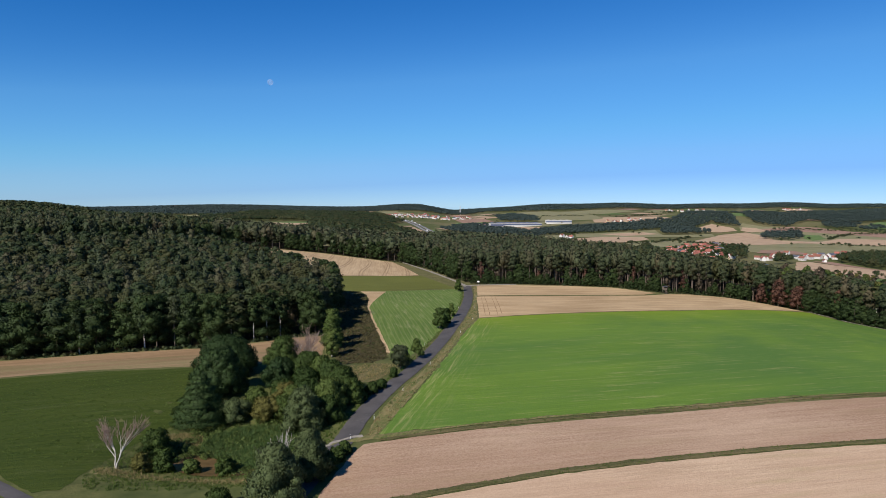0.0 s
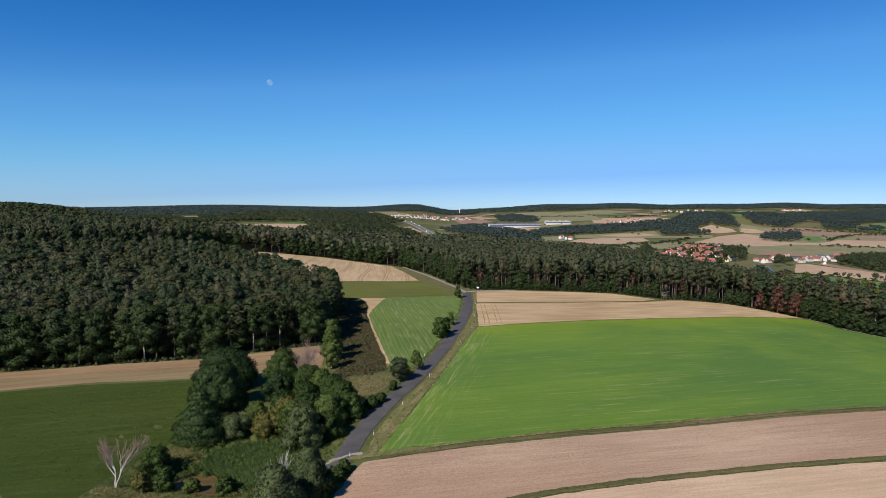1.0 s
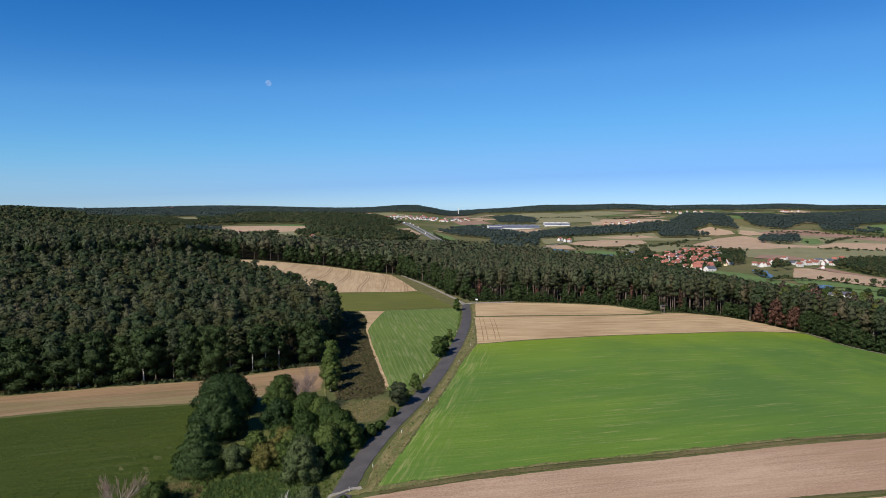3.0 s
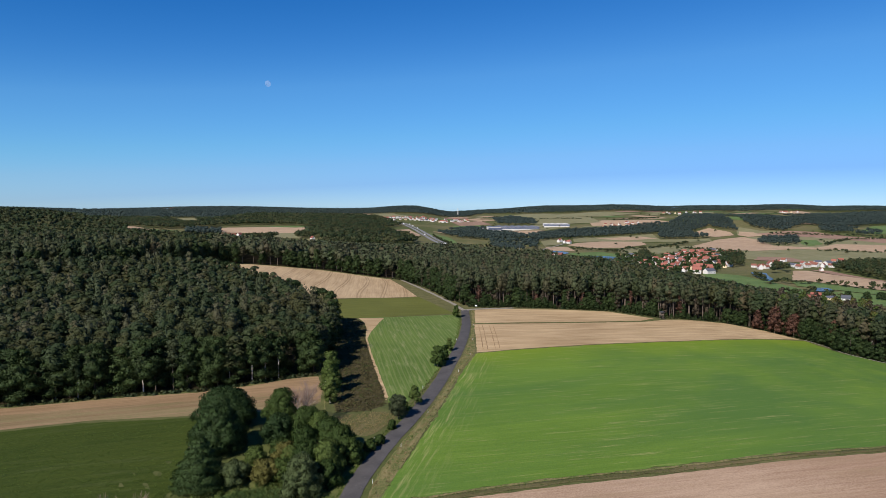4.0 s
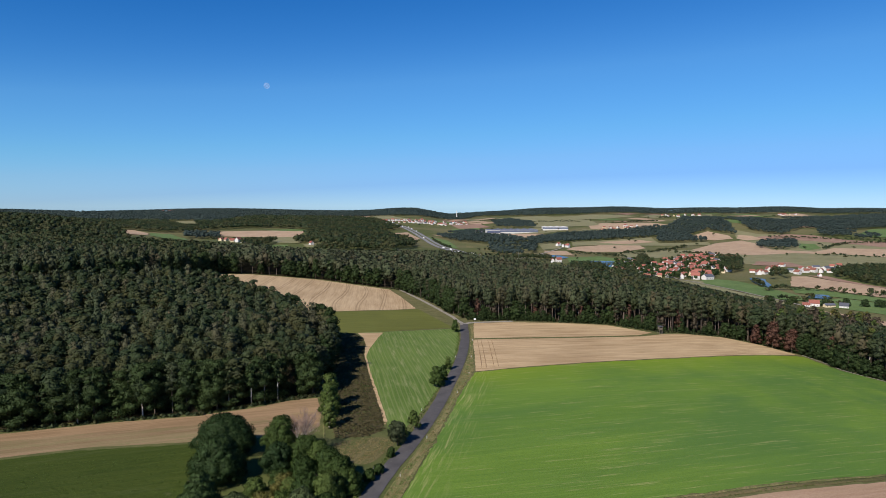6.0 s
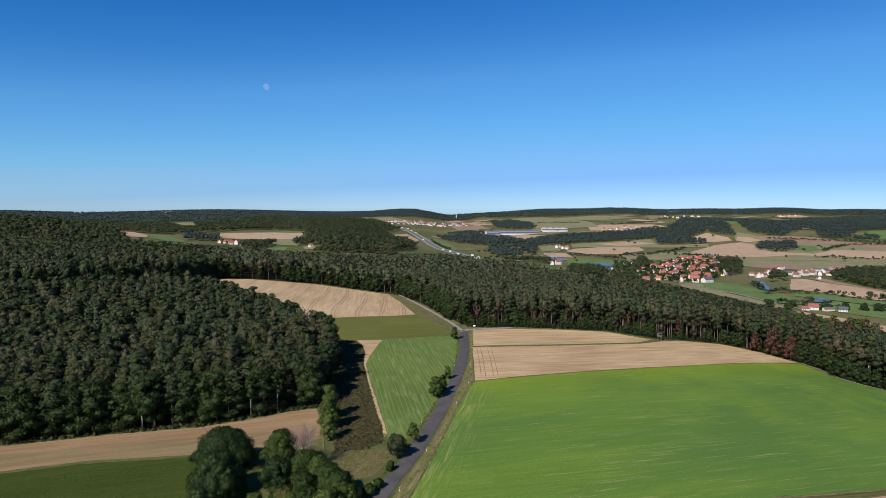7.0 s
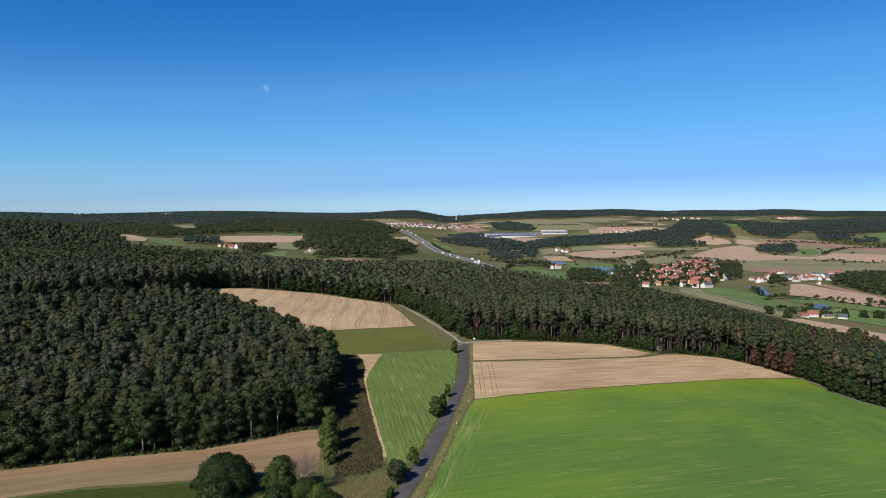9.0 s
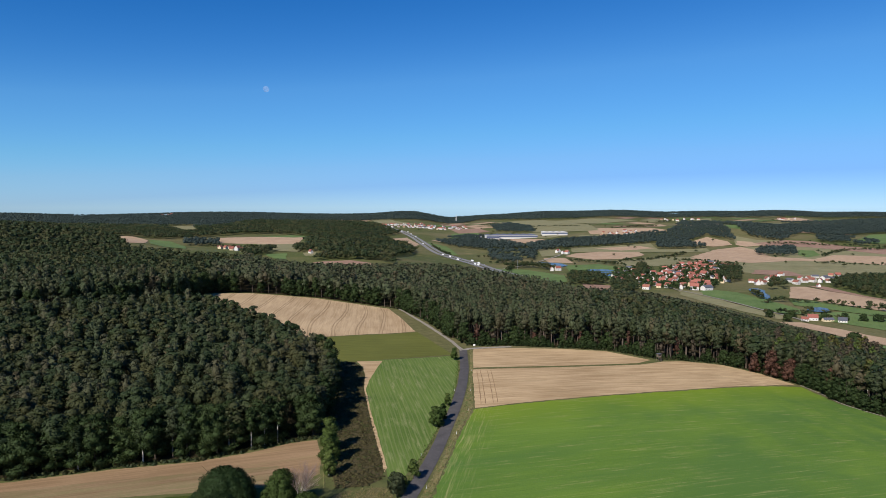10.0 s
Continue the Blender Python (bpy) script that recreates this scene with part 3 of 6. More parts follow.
STUBBLE_FAR = [(-190.1, 533.5), (-186, 542), (-162.2, 559.5), (-137.8, 564), (-106.1, 567.5), (-75.6, 559.5), (-42.3, 548.5), (-29.8, 506.5), (-16.5, 451), (-47.1, 432.5), (-74.5, 413), (-102.4, 402), (-125.8, 426), (-162.6, 467.5), (-187.6, 495)]
sheet("stubble_field", STUBBLE_FAR, STUBBLE_BENT, "pale straw field with dark curved wheel tracks", "field", 0.05, 9, smooth=False, ragged=0.4)
VERGE_R = [(-16.2, 134), (-15, 150), (-10.5, 171), (-5.3, 191), (1.1, 220), (6, 248), (10.6, 278), (14.3, 310), (16.6, 345), (18, 380), (18.6, 393), (20.5, 396), (18.5, 352), (16.2, 318), (14.4, 276), (11.4, 262), (6.8, 240), (0.4, 205), (-5.6, 175), (-13.2, 137)]
sheet("verge", VERGE_R, VERGE, "dry straw-coloured grass verge along the road", "verge", 0.07, 6, smooth=False, ragged=0.5)
CLEARING = [(-23, 196), (-13.5, 196), (-15, 186), (-20, 176), (-27, 180), (-32, 190)]
sheet("grass_patch", CLEARING, DRY_PATCH, "worn dry grass patch behind roadside bushes", "verge", 0.07, 4, ragged=0.6)
BANK = [(-66, 119.5), (-62, 122), (-56, 119.5), (-49, 118), (-41, 116), (-33, 115), (-31, 113), (-38, 113.5), (-46, 115.5), (-54, 117), (-62, 117.5)]
sheet("dry_bank", BANK, VERGE, "dry straw-coloured bank round a small pond", "verge", 0.05, 2, ragged=2.2)
BANK_2 = [(-61, 141.5), (-56, 144), (-53, 142), (-52, 139), (-56, 136.5), (-60, 138)]
sheet("dry_bank", BANK_2, VERGE, "dry grass patch between bushes and reeds", "verge", 0.05, 2, ragged=2.2)
POND = [(-54, 129), (-51, 134), (-45, 131), (-40, 128), (-34, 122), (-34, 118.5), (-41, 118.5), (-48, 121), (-53, 125)]
sheet("pond_water", POND, MUD_WATER, "small muddy brown pond among reeds", "pond", 0.12, 3)

sheet("reed_ground", [(-51, 135), (-52, 143), (-45, 147.5), (-36, 146), (-31, 138), (-30, 131), (-32, 125), (-37, 121.5), (-40, 127), (-46, 132)], BEHIND_REEDS, "green reed litter beside the pond", "verge", 0.13, 3, ragged=1.5)
STRIP_A = [(-13, 132.5), (8, 140.8), (28, 147.2), (56, 154.2), (88, 163), (115, 168), (152, 176), (195, 187), (236, 204)]
STRIP_B = [(-15, 101), (2, 108.8), (22, 116.7), (45, 123.2), (69.5, 129), (92.5, 133), (135, 137.5), (185, 148)]
ribbon("straw_edge", [(x - 0.5, y + 1.5) for x, y in STRIP_A], 1.1, VERGE, "thin straw-coloured edge along the crop", "verge", 0.10, ragged=1.0)
ribbon("grass_strip", STRIP_A, 2.1, STRIP, "dark rough grass strip between crop and tilled field", "verge", 0.09, ragged=1.2)
ribbon("grass_strip", STRIP_B, 2.0, STRIP, "dark green grass strip between two tilled fields", "verge", 0.09, ragged=0.8)
ribbon("road", ROAD, 4.7, ASPHALT, "narrow grey asphalt country road", "road", 0.10, ragged=0.15)
ribbon("road", SIDE_ROAD, 2.8, ASPHALT, "narrow asphalt farm road along the meadow", "road", 0.10, ragged=0.12)
ribbon("farm_track", TRACK, 2.6, GRAVEL, "pale gravel farm track along the forest edge", "track", 0.08, ragged=0.5)
ribbon("farm_track", [(13.2, 389), (17, 395.5), (23, 398.5), (33, 401), (45, 404)], 3.6, GRAVEL, "pale gravel branch at the road junction", "track", 0.09, ragged=0.4)
ribbon("worn_patch", [(-25.2, 129.5), (-22.4, 132.4), (-19.4, 134.6), (-17, 135.6)], 1.3, GRAVEL, "pale worn gravel at the field entry", "track", 0.15, ragged=0.8)
for k in (0, 0.75, 2.1, 2.85):
    ribbon("wheel_track", [(18.2 + 2.6 * k, 279.5 + k), (19.2 + 2.6 * k, 312), (19.8 + 2.6 * k, 341)], 0.24, BARE_STRIP, "dark wheel track along the end of the stubble", "track", 0.10, ragged=0.3)
ribbon("field_entry", [(-23, 131.5), (-17.5, 133.5), (-12, 134.8), (-4, 137.5)], 2.6, VERGE, "worn grassy field entry beside the road", "track", 0.09, ragged=0.5)
ribbon("dirt_path", [(188.5, 336), (190.5, 318), (190, 303), (197, 287), (213, 260.5), (238, 239)], 0.9, GRAVEL, "pale trodden edge between crop and forest", "track", 0.10, ragged=0.3)
ribbon("dirt_path", [(-35.2, 196), (-37, 206), (-40, 222), (-43, 240)], 0.6, VERGE, "pale trodden path beside the stubble strip", "track", 0.09, ragged=0.2)

# ---- far fields ----
FAR_FIELDS = [
    (FAR_OLIVE, "broad olive pasture on the slope above the village", [(473, 1467), (686, 1641), (903, 1961), (1061, 1908), (1252, 1829), (1027, 1439), (779, 1090), (712, 1134), (668, 1237), (600, 1324), (581, 1450)]),
    (FAR_TAN, "broad tan stubble field above the village", [(628, 1659), (793, 1892), (903, 1961), (902, 1860), (848, 1666), (918, 1599), (1018, 1685), (1115, 1628), (1129, 1583), (1010, 1415), (941, 1523), (843, 1563), (723, 1510), (692, 1559), (627, 1565)]),
    (FAR_OLIVE, "dry pasture strip between two stubble fields", [(717, 1497), (836, 1549), (925, 1497), (973, 1419), (927, 1351), (843, 1424), (747, 1431)]),
    (FAR_RED, "brown fallow strip above the houses", [(660, 1358), (714, 1334), (692, 1225), (652, 1248), (614, 1281)]),
    (FAR_RED, "mauve ploughed field on the far slope", [(969, 2028), (1091, 2060), (1164, 2032), (1180, 1887), (1243, 1815), (1236, 1734), (1164, 1632), (1116, 1784), (1069, 1893), (966, 1951)]),
    (FAR_OLIVE, "olive field under the wooded ridge", [(984, 2180), (1019, 2076), (1091, 2060), (976, 2024), (924, 1969), (911, 2016)]),
    (FAR_TAN, "pinkish stubble on the far slope", [(949, 2084), (980, 2052), (975, 1962), (918, 1956), (909, 2004)]),
    (FAR_GREEN, "green field on the far slope", [(1335, 2084), (1514, 2296), (1676, 2356), (1407, 1976), (1303, 1962)]),
    (FAR_GREEN, "green strip beside the copse", [(1005, 1829), (1038, 1809), (989, 1692), (929, 1644), (936, 1703)]),
    (FAR_OLIVE, "long pale meadow between wooded ridges", [(1395, 2980), (1576, 2932), (1811, 2804), (1749, 2708), (1145, 2400)]),
    (FAR_TAN, "tan field on the flank of the wooded hill", [(798, 2096), (892, 2184), (918, 2080), (900, 2008), (830, 1980), (798, 2040)]),
    (FAR_OLIVE, "olive green field beside the village", [(418, 1570), (558, 1684), (653, 1675), (594, 1565), (477, 1439), (406, 1454)]),
    (FAR_TAN, "pinkish stubble field by the farm", [(375, 1802), (455, 1861), (568, 1864), (552, 1751), (455, 1629), (381, 1617), (330, 1716)]),
    (FAR_OLIVE, "long olive pasture below the tree belt", [(405, 2016), (536, 2048), (686, 2132), (649, 1936), (794, 1942), (767, 1844), (595, 1847), (455, 1861), (373, 1839)]),
    (FAR_TAN, "tan stubble strip below the tree belt", [(466, 1976), (624, 2048), (652, 1972), (530, 1901)]),
    (FAR_OLIVE, "dry green slope below the far ridge", [(315, 3552), (555, 3524), (709, 3072), (637, 2612), (384, 2652), (303, 3120)]),
    (FAR_TAN, "pink stubble field in the broad valley", [(595, 2624), (677, 2756), (806, 2508), (831, 2380), (677, 2356), (568, 2460)]),
    (FAR_OLIVE, "pale meadow beyond the tree belt", [(536, 2460), (667, 2360), (782, 2368), (740, 2300), (594, 2272), (463, 2304)]),
    (FAR_TAN, "worn ground in front of the factory halls", [(174, 2428), (367, 2324), (373, 2184), (229, 2164)]),
    (FAR_GREEN, "green meadow beside the motorway", [(-39, 2240), (23, 2060), (53, 1756), (23, 1773), (-20, 1952)]),
    (FAR_GREEN, "green field below the far town", [(55, 2796), (168, 2828), (165, 2560), (72, 2392), (46, 2528)]),
    (FAR_RED, "brown field above the green one", [(48, 3072), (188, 3072), (222, 2832), (84, 2792)]),
    (FAR_GREEN, "bright green meadow behind the pine forest", [(104, 1413), (180, 1364), (241, 1251), (220, 1121), (176, 1113), (131, 1228)]),
    (FAR_OLIVE, "olive pasture among riverside trees", [(291, 1949), (351, 1954), (324, 1747), (268, 1696)]),
    (FAR_TAN, "dry meadow by the fish ponds", [(263, 1663), (321, 1668), (314, 1525), (258, 1545)]),
    (FAR_GREEN, "green meadow round the fish ponds", [(283, 1470), (366, 1495), (416, 1361), (397, 1228), (312, 1189), (261, 1294)]),
    (FAR_TAN, "tan bank between the fish ponds", [(379, 1363), (399, 1337), (381, 1247), (360, 1268)]),
    (FAR_GREEN, "green valley meadow below the village", [(407, 1018), (437, 1025), (457, 998), (461, 934), (461, 837), (458, 793), (424, 789), (411, 833), (403, 905), (394, 971)]),
    (FAR_OLIVE, "mown strip beside the lane", [(376, 1024), (403, 1011), (398, 894), (407, 824), (418, 777), (395, 752), (383, 811), (366, 890), (360, 969)]),
    (FAR_TAN, "tan stubble field beside the ponds", [(576, 1068), (600, 1067), (605, 1017), (619, 933), (620, 865), (568, 792), (543, 864), (524, 916), (503, 933)]),
    (FAR_RED, "fallow strip above the tan stubble", [(611, 1082), (634, 1066), (627, 958), (634, 886), (619, 927), (608, 1017)]),
    (FAR_GREEN, "dark green crop strip by the pond", [(495, 921), (518, 905), (537, 854), (562, 784), (536, 747), (506, 815), (471, 862)]),
    (FAR_GREEN, "green meadow round the farmhouses", [(458, 793), (503, 810), (533, 743), (481, 670), (458, 717), (440, 757)]),
    (FAR_TAN, "pinkish tan strip in front of the farmhouses", [(383, 734), (412, 735), (427, 697), (438, 658), (452, 629), (427, 593), (407, 645), (397, 687), (379, 710)]),
    (FAR_GREEN, "green strip below the tan field", [(378, 702), (393, 680), (403, 638), (422, 587), (395, 548), (371, 587), (366, 642)]),
    (FAR_RED, "bare reddish field among the woods", [(-247, 1171), (-227, 1213), (-167, 1234), (-131, 1200), (-91, 1131), (-87, 1087), (-134, 1137), (-174, 1140), (-213, 1140)]),
    (FAR_TAN, "pale stubble field above the hamlet", [(-671, 1838), (-627, 1935), (-516, 1956), (-447, 1982), (-392, 1922), (-367, 1692), (-492, 1748), (-572, 1766)]),
    (FAR_GREEN, "green strip above the pale stubble", [(-537, 1983), (-460, 2040), (-360, 1974), (-427, 1931)]),
    (FAR_OLIVE, "olive pasture below the pale stubble", [(-479, 1729), (-376, 1699), (-297, 1457), (-294, 1369), (-341, 1379), (-438, 1605)]),
    (FAR_GREEN, "small green paddock among trees", [(-353, 1320), (-309, 1335), (-292, 1249), (-316, 1255)]),
    (FAR_OLIVE, "pale dry paddock by the woods", [(-281, 1347), (-262, 1370), (-241, 1337), (-243, 1299), (-265, 1299)]),
    (FAR_TAN, "tan clearing in the forest", [(-961, 1984), (-902, 1939), (-767, 1734), (-643, 1434), (-645, 1360)]),
    (FAR_GREEN, "green clearing in the forest", [(-777, 1764), (-723, 1765), (-620, 1606), (-526, 1368), (-578, 1380), (-637, 1450)]),
    (FAR_OLIVE, "olive clearing on a far slope", [(-1133, 2728), (-1032, 2784), (-827, 2256), (-832, 2168), (-1030, 2516)]),
    (FAR_TAN, "brownish field by the motorway", [(-194, 2232), (-118, 2412), (-64, 2112), (-73, 2004), (-136, 2052)]),
    (FAR_TAN, "pale field under the far wooded ridge", [(-635, 3536), (-501, 3716), (-361, 3448), (-387, 3288), (-534, 3324)]),
    (FAR_OLIVE, "pale slope above the far town", [(-381, 3632), (-313, 3756), (-222, 3348), (-100, 3144), (-203, 3064), (-310, 3224)]),
    (FAR_TAN, "pale field on the far wooded ridge", [(-2180, 3601), (-2300, 4200), (-2100, 4250), (-1990, 3700)]),
    (FAR_TAN, "pale field below a ridge hamlet", [(-1800, 4000), (-1720, 4250), (-1470, 4241), (-1537, 3682)]),
    (FAR_TAN, "tan plot at the village edge", [(261, 895), (312, 991), (335, 960), (290, 868)]),
    (FAR_RED, "brown fallow field below the forest", [(242, 1106), (286, 1088), (252, 960), (215, 945)]),
    (FAR_OLIVE, "pale far field below the ridge", [(1081, 3039), (1324, 3179), (1430, 3450), (1172, 3215)]),
    (FAR_TAN, "pale strip on the far ridge", [(1383, 4089), (1520, 4205), (1460, 3914), (1339, 3858)]),
    (FAR_TAN, "pale field round a ridge hamlet", [(1630, 3188), (1840, 3371), (1799, 3145), (1627, 3027)]),
    (FAR_OLIVE, "dry field below the far wooded ridge", [(500, 3350), (820, 3560), (1000, 3300), (760, 3120)]),
    (FAR_TAN, "pale stubble below the far ridge", [(860, 2880), (1030, 3050), (1010, 2820), (880, 2700)]),
]
for layer, (material, label, outline) in enumerate(FAR_FIELDS):
    sheet("far_field", outline, material, label, "field", 0.3 + 0.06 * (layer % 4) if layer else 0.12, 28 if outline[0][1] > 1100 else 14, smooth=False, ragged=4.0)

# the patchwork of parcels between the larger fields
parcel_rng = np.random.RandomState(91)
PARCELS = []
for i in range(13):
    for j in range(17):
        cx, cy = 60 + i * 150 + 40 * math.sin(j * 1.7), 1420 + j * 130 + 30 * math.sin(i * 2.1)
        if cy < 2250 or abs(cx) > 0.72 * cy or beyond_foot(cx, cy) < 90 or inside(cx, cy, [(330, 980), (400, 1200), (520, 1560), (760, 1500), (780, 1150), (600, 980)]):
            continue
        if any(inside(cx + dx, cy + dy, o) for _, _, o in FAR_FIELDS for dx in (-50, 0, 50) for dy in (-40, 0, 40)):
            continue
        a, w, l = 0.5 + 0.4 * math.sin(cx / 400), parcel_rng.uniform(45, 72), parcel_rng.uniform(38, 60)
        outline = [(cx + math.cos(a) * u * w - math.sin(a) * v * l, cy + math.sin(a) * u * w + math.cos(a) * v * l) for u, v in ((-1, -1), (1, -1), (1, 1), (-1, 1))]
        kind_of = parcel_rng.choice(4, p=[0.34, 0.36, 0.20, 0.10])
        PARCELS.append(outline)
        sheet("parcel", outline, (FAR_TAN, FAR_OLIVE, FAR_GREEN, FAR_RED)[kind_of], ("tan stubble", "dry olive pasture", "green crop", "reddish ploughed soil")[kind_of] + " parcel in the broad valley", "field", 0.2, 45, smooth=False, ragged=3.0)

# ---- water in the valley ----
for label, outline in (("still fish pond reflecting the sky", [(312, 1366), (354, 1364), (352, 1330), (309, 1334)]), ("still fish pond between grassy banks", [(308, 1316), (351, 1312), (350, 1284), (305, 1288)]), ("still fish pond by the thicket", [(304, 1268), (347, 1264), (346, 1240), (301, 1230)]),
                       ("long pond below the village", [(490, 1031), (511, 1037), (481, 945), (461, 922), (473, 977)]),
                       ("small pond beside a tan field", [(470, 828), (490, 843), (498, 829), (482, 806), (464, 810)]),
                       ("small fish pond behind a bank", [(356, 1290), (372, 1279), (376, 1236), (356, 1232)]),
                       ("narrow fish pond among trees", [(238, 1545), (279, 1514), (286, 1456), (257, 1427), (235, 1486)])):
    sheet("pond_water", outline, WATER, label, "pond", 0.95, 12, ragged=5.0)

# ---- motorway ----
MOTORWAY = [(150, 1180), (103, 1397), (80, 1517), (33, 1686), (-8, 1857), (-54, 2176), (-92, 2432), (-142, 2668), (-185, 2796), (-278, 3023)]
ribbon("motorway", [(x - 9, y) for x, y in MOTORWAY], 12, CONCRETE, "pale concrete motorway carriageway in the valley", "road", 0.9)
ribbon("motorway", [(x + 9, y) for x, y in MOTORWAY], 12, CONCRETE, "pale concrete motorway carriageway in the valley", "road", 0.9)
ribbon("lane", [(418, 735), (417, 769), (409, 828), (401, 899), (386, 983), (374, 1031), (390, 1100)], 3, GRAVEL, "pale lane leading to the village", "road", 0.9)
ribbon("lane", [(83, 1322), (110, 1350), (150, 1400), (210, 1500), (330, 1760)], 5, GRAVEL, "pale lane across the valley meadows", "road", 0.9)

# ---- plants ----


def leaf_shell(rng, lumps, count, size, outward=0.6, keep_low=-0.5, quad=False, ragged=1.22):
    """Leaf clumps over the outside of a heap of round lumps (x, y, z, width radius, height radius)."""
    L = np.asarray(lumps, float)
    area = L[:, 3] * (L[:, 3] + L[:, 4])
    pick = rng.choice(len(L), size=count * 3, p=area / area.sum())
    d = rng.normal(size=(count * 3, 3))
    d /= np.linalg.norm(d, axis=1)[:, None]
    C = L[pick]
    pos = C[:, :3] + d * np.stack([C[:, 3], C[:, 3], C[:, 4]], 1) * rng.uniform(0.70, ragged, (len(d), 1))
    ok = d[:, 2] > keep_low
    for i, l in enumerate(L):
        q = ((pos[:, :3] - l[:3]) / np.array([l[3], l[3], l[4]]))
        ok &= ((q ** 2).sum(1) > 0.55) | (pick == i)
    pos, d = pos[ok][:count], d[ok][:count]
    nrm = d * outward + rng.normal(size=d.shape) * (1 - outward) * 0.75
    nrm /= np.linalg.norm(nrm, axis=1)[:, None]
    bulk = pos - np.average(L[:, :3], axis=0, weights=area) + np.array([0, 0, 0.25 * L[:, 3].max()])
    bulk /= np.maximum(np.linalg.norm(bulk, axis=1), 1e-6)[:, None]
    soft = d * 0.62 + bulk * 0.38 + rng.normal(size=d.shape) * 0.16
    soft /= np.linalg.norm(soft, axis=1)[:, None]
    u = np.cross(nrm, rng.normal(size=d.shape))
    u /= np.linalg.norm(u, axis=1)[:, None]
    if quad:
        u = np.array([0, 0, 0.9]) + d * 0.5 + rng.normal(size=d.shape) * 0.55
        u /= np.linalg.norm(u, axis=1)[:, None]
    w = np.cross(nrm, u)
    s = size * rng.uniform(0.6, 1.35, (len(pos), 1))
    if quad:
        V = np.stack([pos + u * s, pos + w * s * 0.7, pos - u * s, pos - w * s * 0.7], 1).reshape(-1, 3)
        k = np.arange(len(pos))[:, None] * 4
        T = np.concatenate([k + np.array([[0, 1, 2]]), k + np.array([[0, 2, 3]])])
    else:
        V = np.stack([pos + u * s, pos - u * s * 0.6 + w * s * 0.9, pos - u * s * 0.6 - w * s * 0.9], 1).reshape(-1, 3)
        T = np.arange(len(pos) * 3).reshape(-1, 3)
    return np.hstack([V, np.repeat(soft, len(V) // len(pos), axis=0)]), T


ICO_BM = bmesh.new()
bmesh.ops.create_icosphere(ICO_BM, subdivisions=1, radius=1)
ICO_BM.verts.ensure_lookup_table()
ICO = (np.array([tuple(v.co) for v in ICO_BM.verts]), np.array([[v.index for v in f.verts] for f in ICO_BM.faces]))
ICO_BM.free()


def cores(lumps, share=0.8):
    """The dense dark inside of each lump."""
    return [(np.hstack([ICO[0] * np.array([l[3], l[3], l[4]]) * share + np.array(l[:3]), ICO[0]]), ICO[1]) for l in lumps]


def heap(rng, n, low, high, radius, lump, flat=0.8, top_narrow=0.5, foot=0.85):
    """Lumps that fill a crown from low to high."""
    out = []
    for i in range(n):
        z = low + (high - low) * (i + rng.uniform(0.2, 0.8)) / n
        k = (z - low) / (high - low)
        reach = radius * (1 - top_narrow * k ** 1.6) * min(1, foot + 1.2 * k) - lump * 0.45
        a, rr = i * 2.4 + rng.uniform(-0.5, 0.5), max(reach, 0) * rng.uniform(0.55, 1.16)
        s = lump * rng.uniform(0.65, 1.35) * (1 - 0.25 * k)
        out.append((rr * math.cos(a), rr * math.sin(a), min(z, high - s * flat), s, s * flat))
    out.append((0, 0, low + (high - low) * 0.45, radius * 0.55, (high - low) * 0.38))
    out.append((rng.uniform(-0.4, 0.4), rng.uniform(-0.4, 0.4), high - lump * flat, lump * 0.9, lump * flat))
    return out


def limbs(rng, tall, girth, crown_low, spread, n=5, sides=6):
    """A tapered trunk with limbs."""
    bend = [(rng.uniform(-0.02, 0.02) * tall, rng.uniform(-0.02, 0.02) * tall) for _ in range(4)]
    pts = [(0, 0, -0.3)] + [(bend[i][0] * i, bend[i][1] * i, tall * 0.85 * (i + 1) / 4) for i in range(4)]
    pieces = [tube_arrays(pts, [girth * 1.25, girth, girth * 0.75, girth * 0.5, girth * 0.15], sides)]
    for i in range(n):
        z = crown_low + (tall * 0.7 - crown_low) * i / max(n - 1, 1)
        a = i * 2.4 + rng.uniform(-0.4, 0.4)
        r = spread * rng.uniform(0.5, 0.8)
        end = (math.cos(a) * r, math.sin(a) * r, z + r * rng.uniform(0.4, 0.9))
        mid = (end[0] * 0.5, end[1] * 0.5, z + (end[2] - z) * 0.35)
        pieces.append(tube_arrays([(0, 0, z - 0.2), mid, end], [girth * 0.45, girth * 0.28, girth * 0.08], 5))
    return joined(pieces)


def broadleaf(rng, tall, radius, leaf, count, low=0.15, n=12, girth=0.3, quad=True, narrow=0.5, outward=0.45, lump=0.38):
    lumps = heap(rng, int(n * 1.7), tall * low + radius * 0.2, tall, radius, radius * lump, 0.8, narrow)
    crown = joined([leaf_shell(rng, lumps, count, leaf, outward, -0.75, quad, 1.22 if lump > 0.3 else 1.34), *cores(lumps[::2] + lumps[-2:], 0.72)])
    return limbs(rng, tall, girth, tall * max(low, 0.12), radius, 5), crown


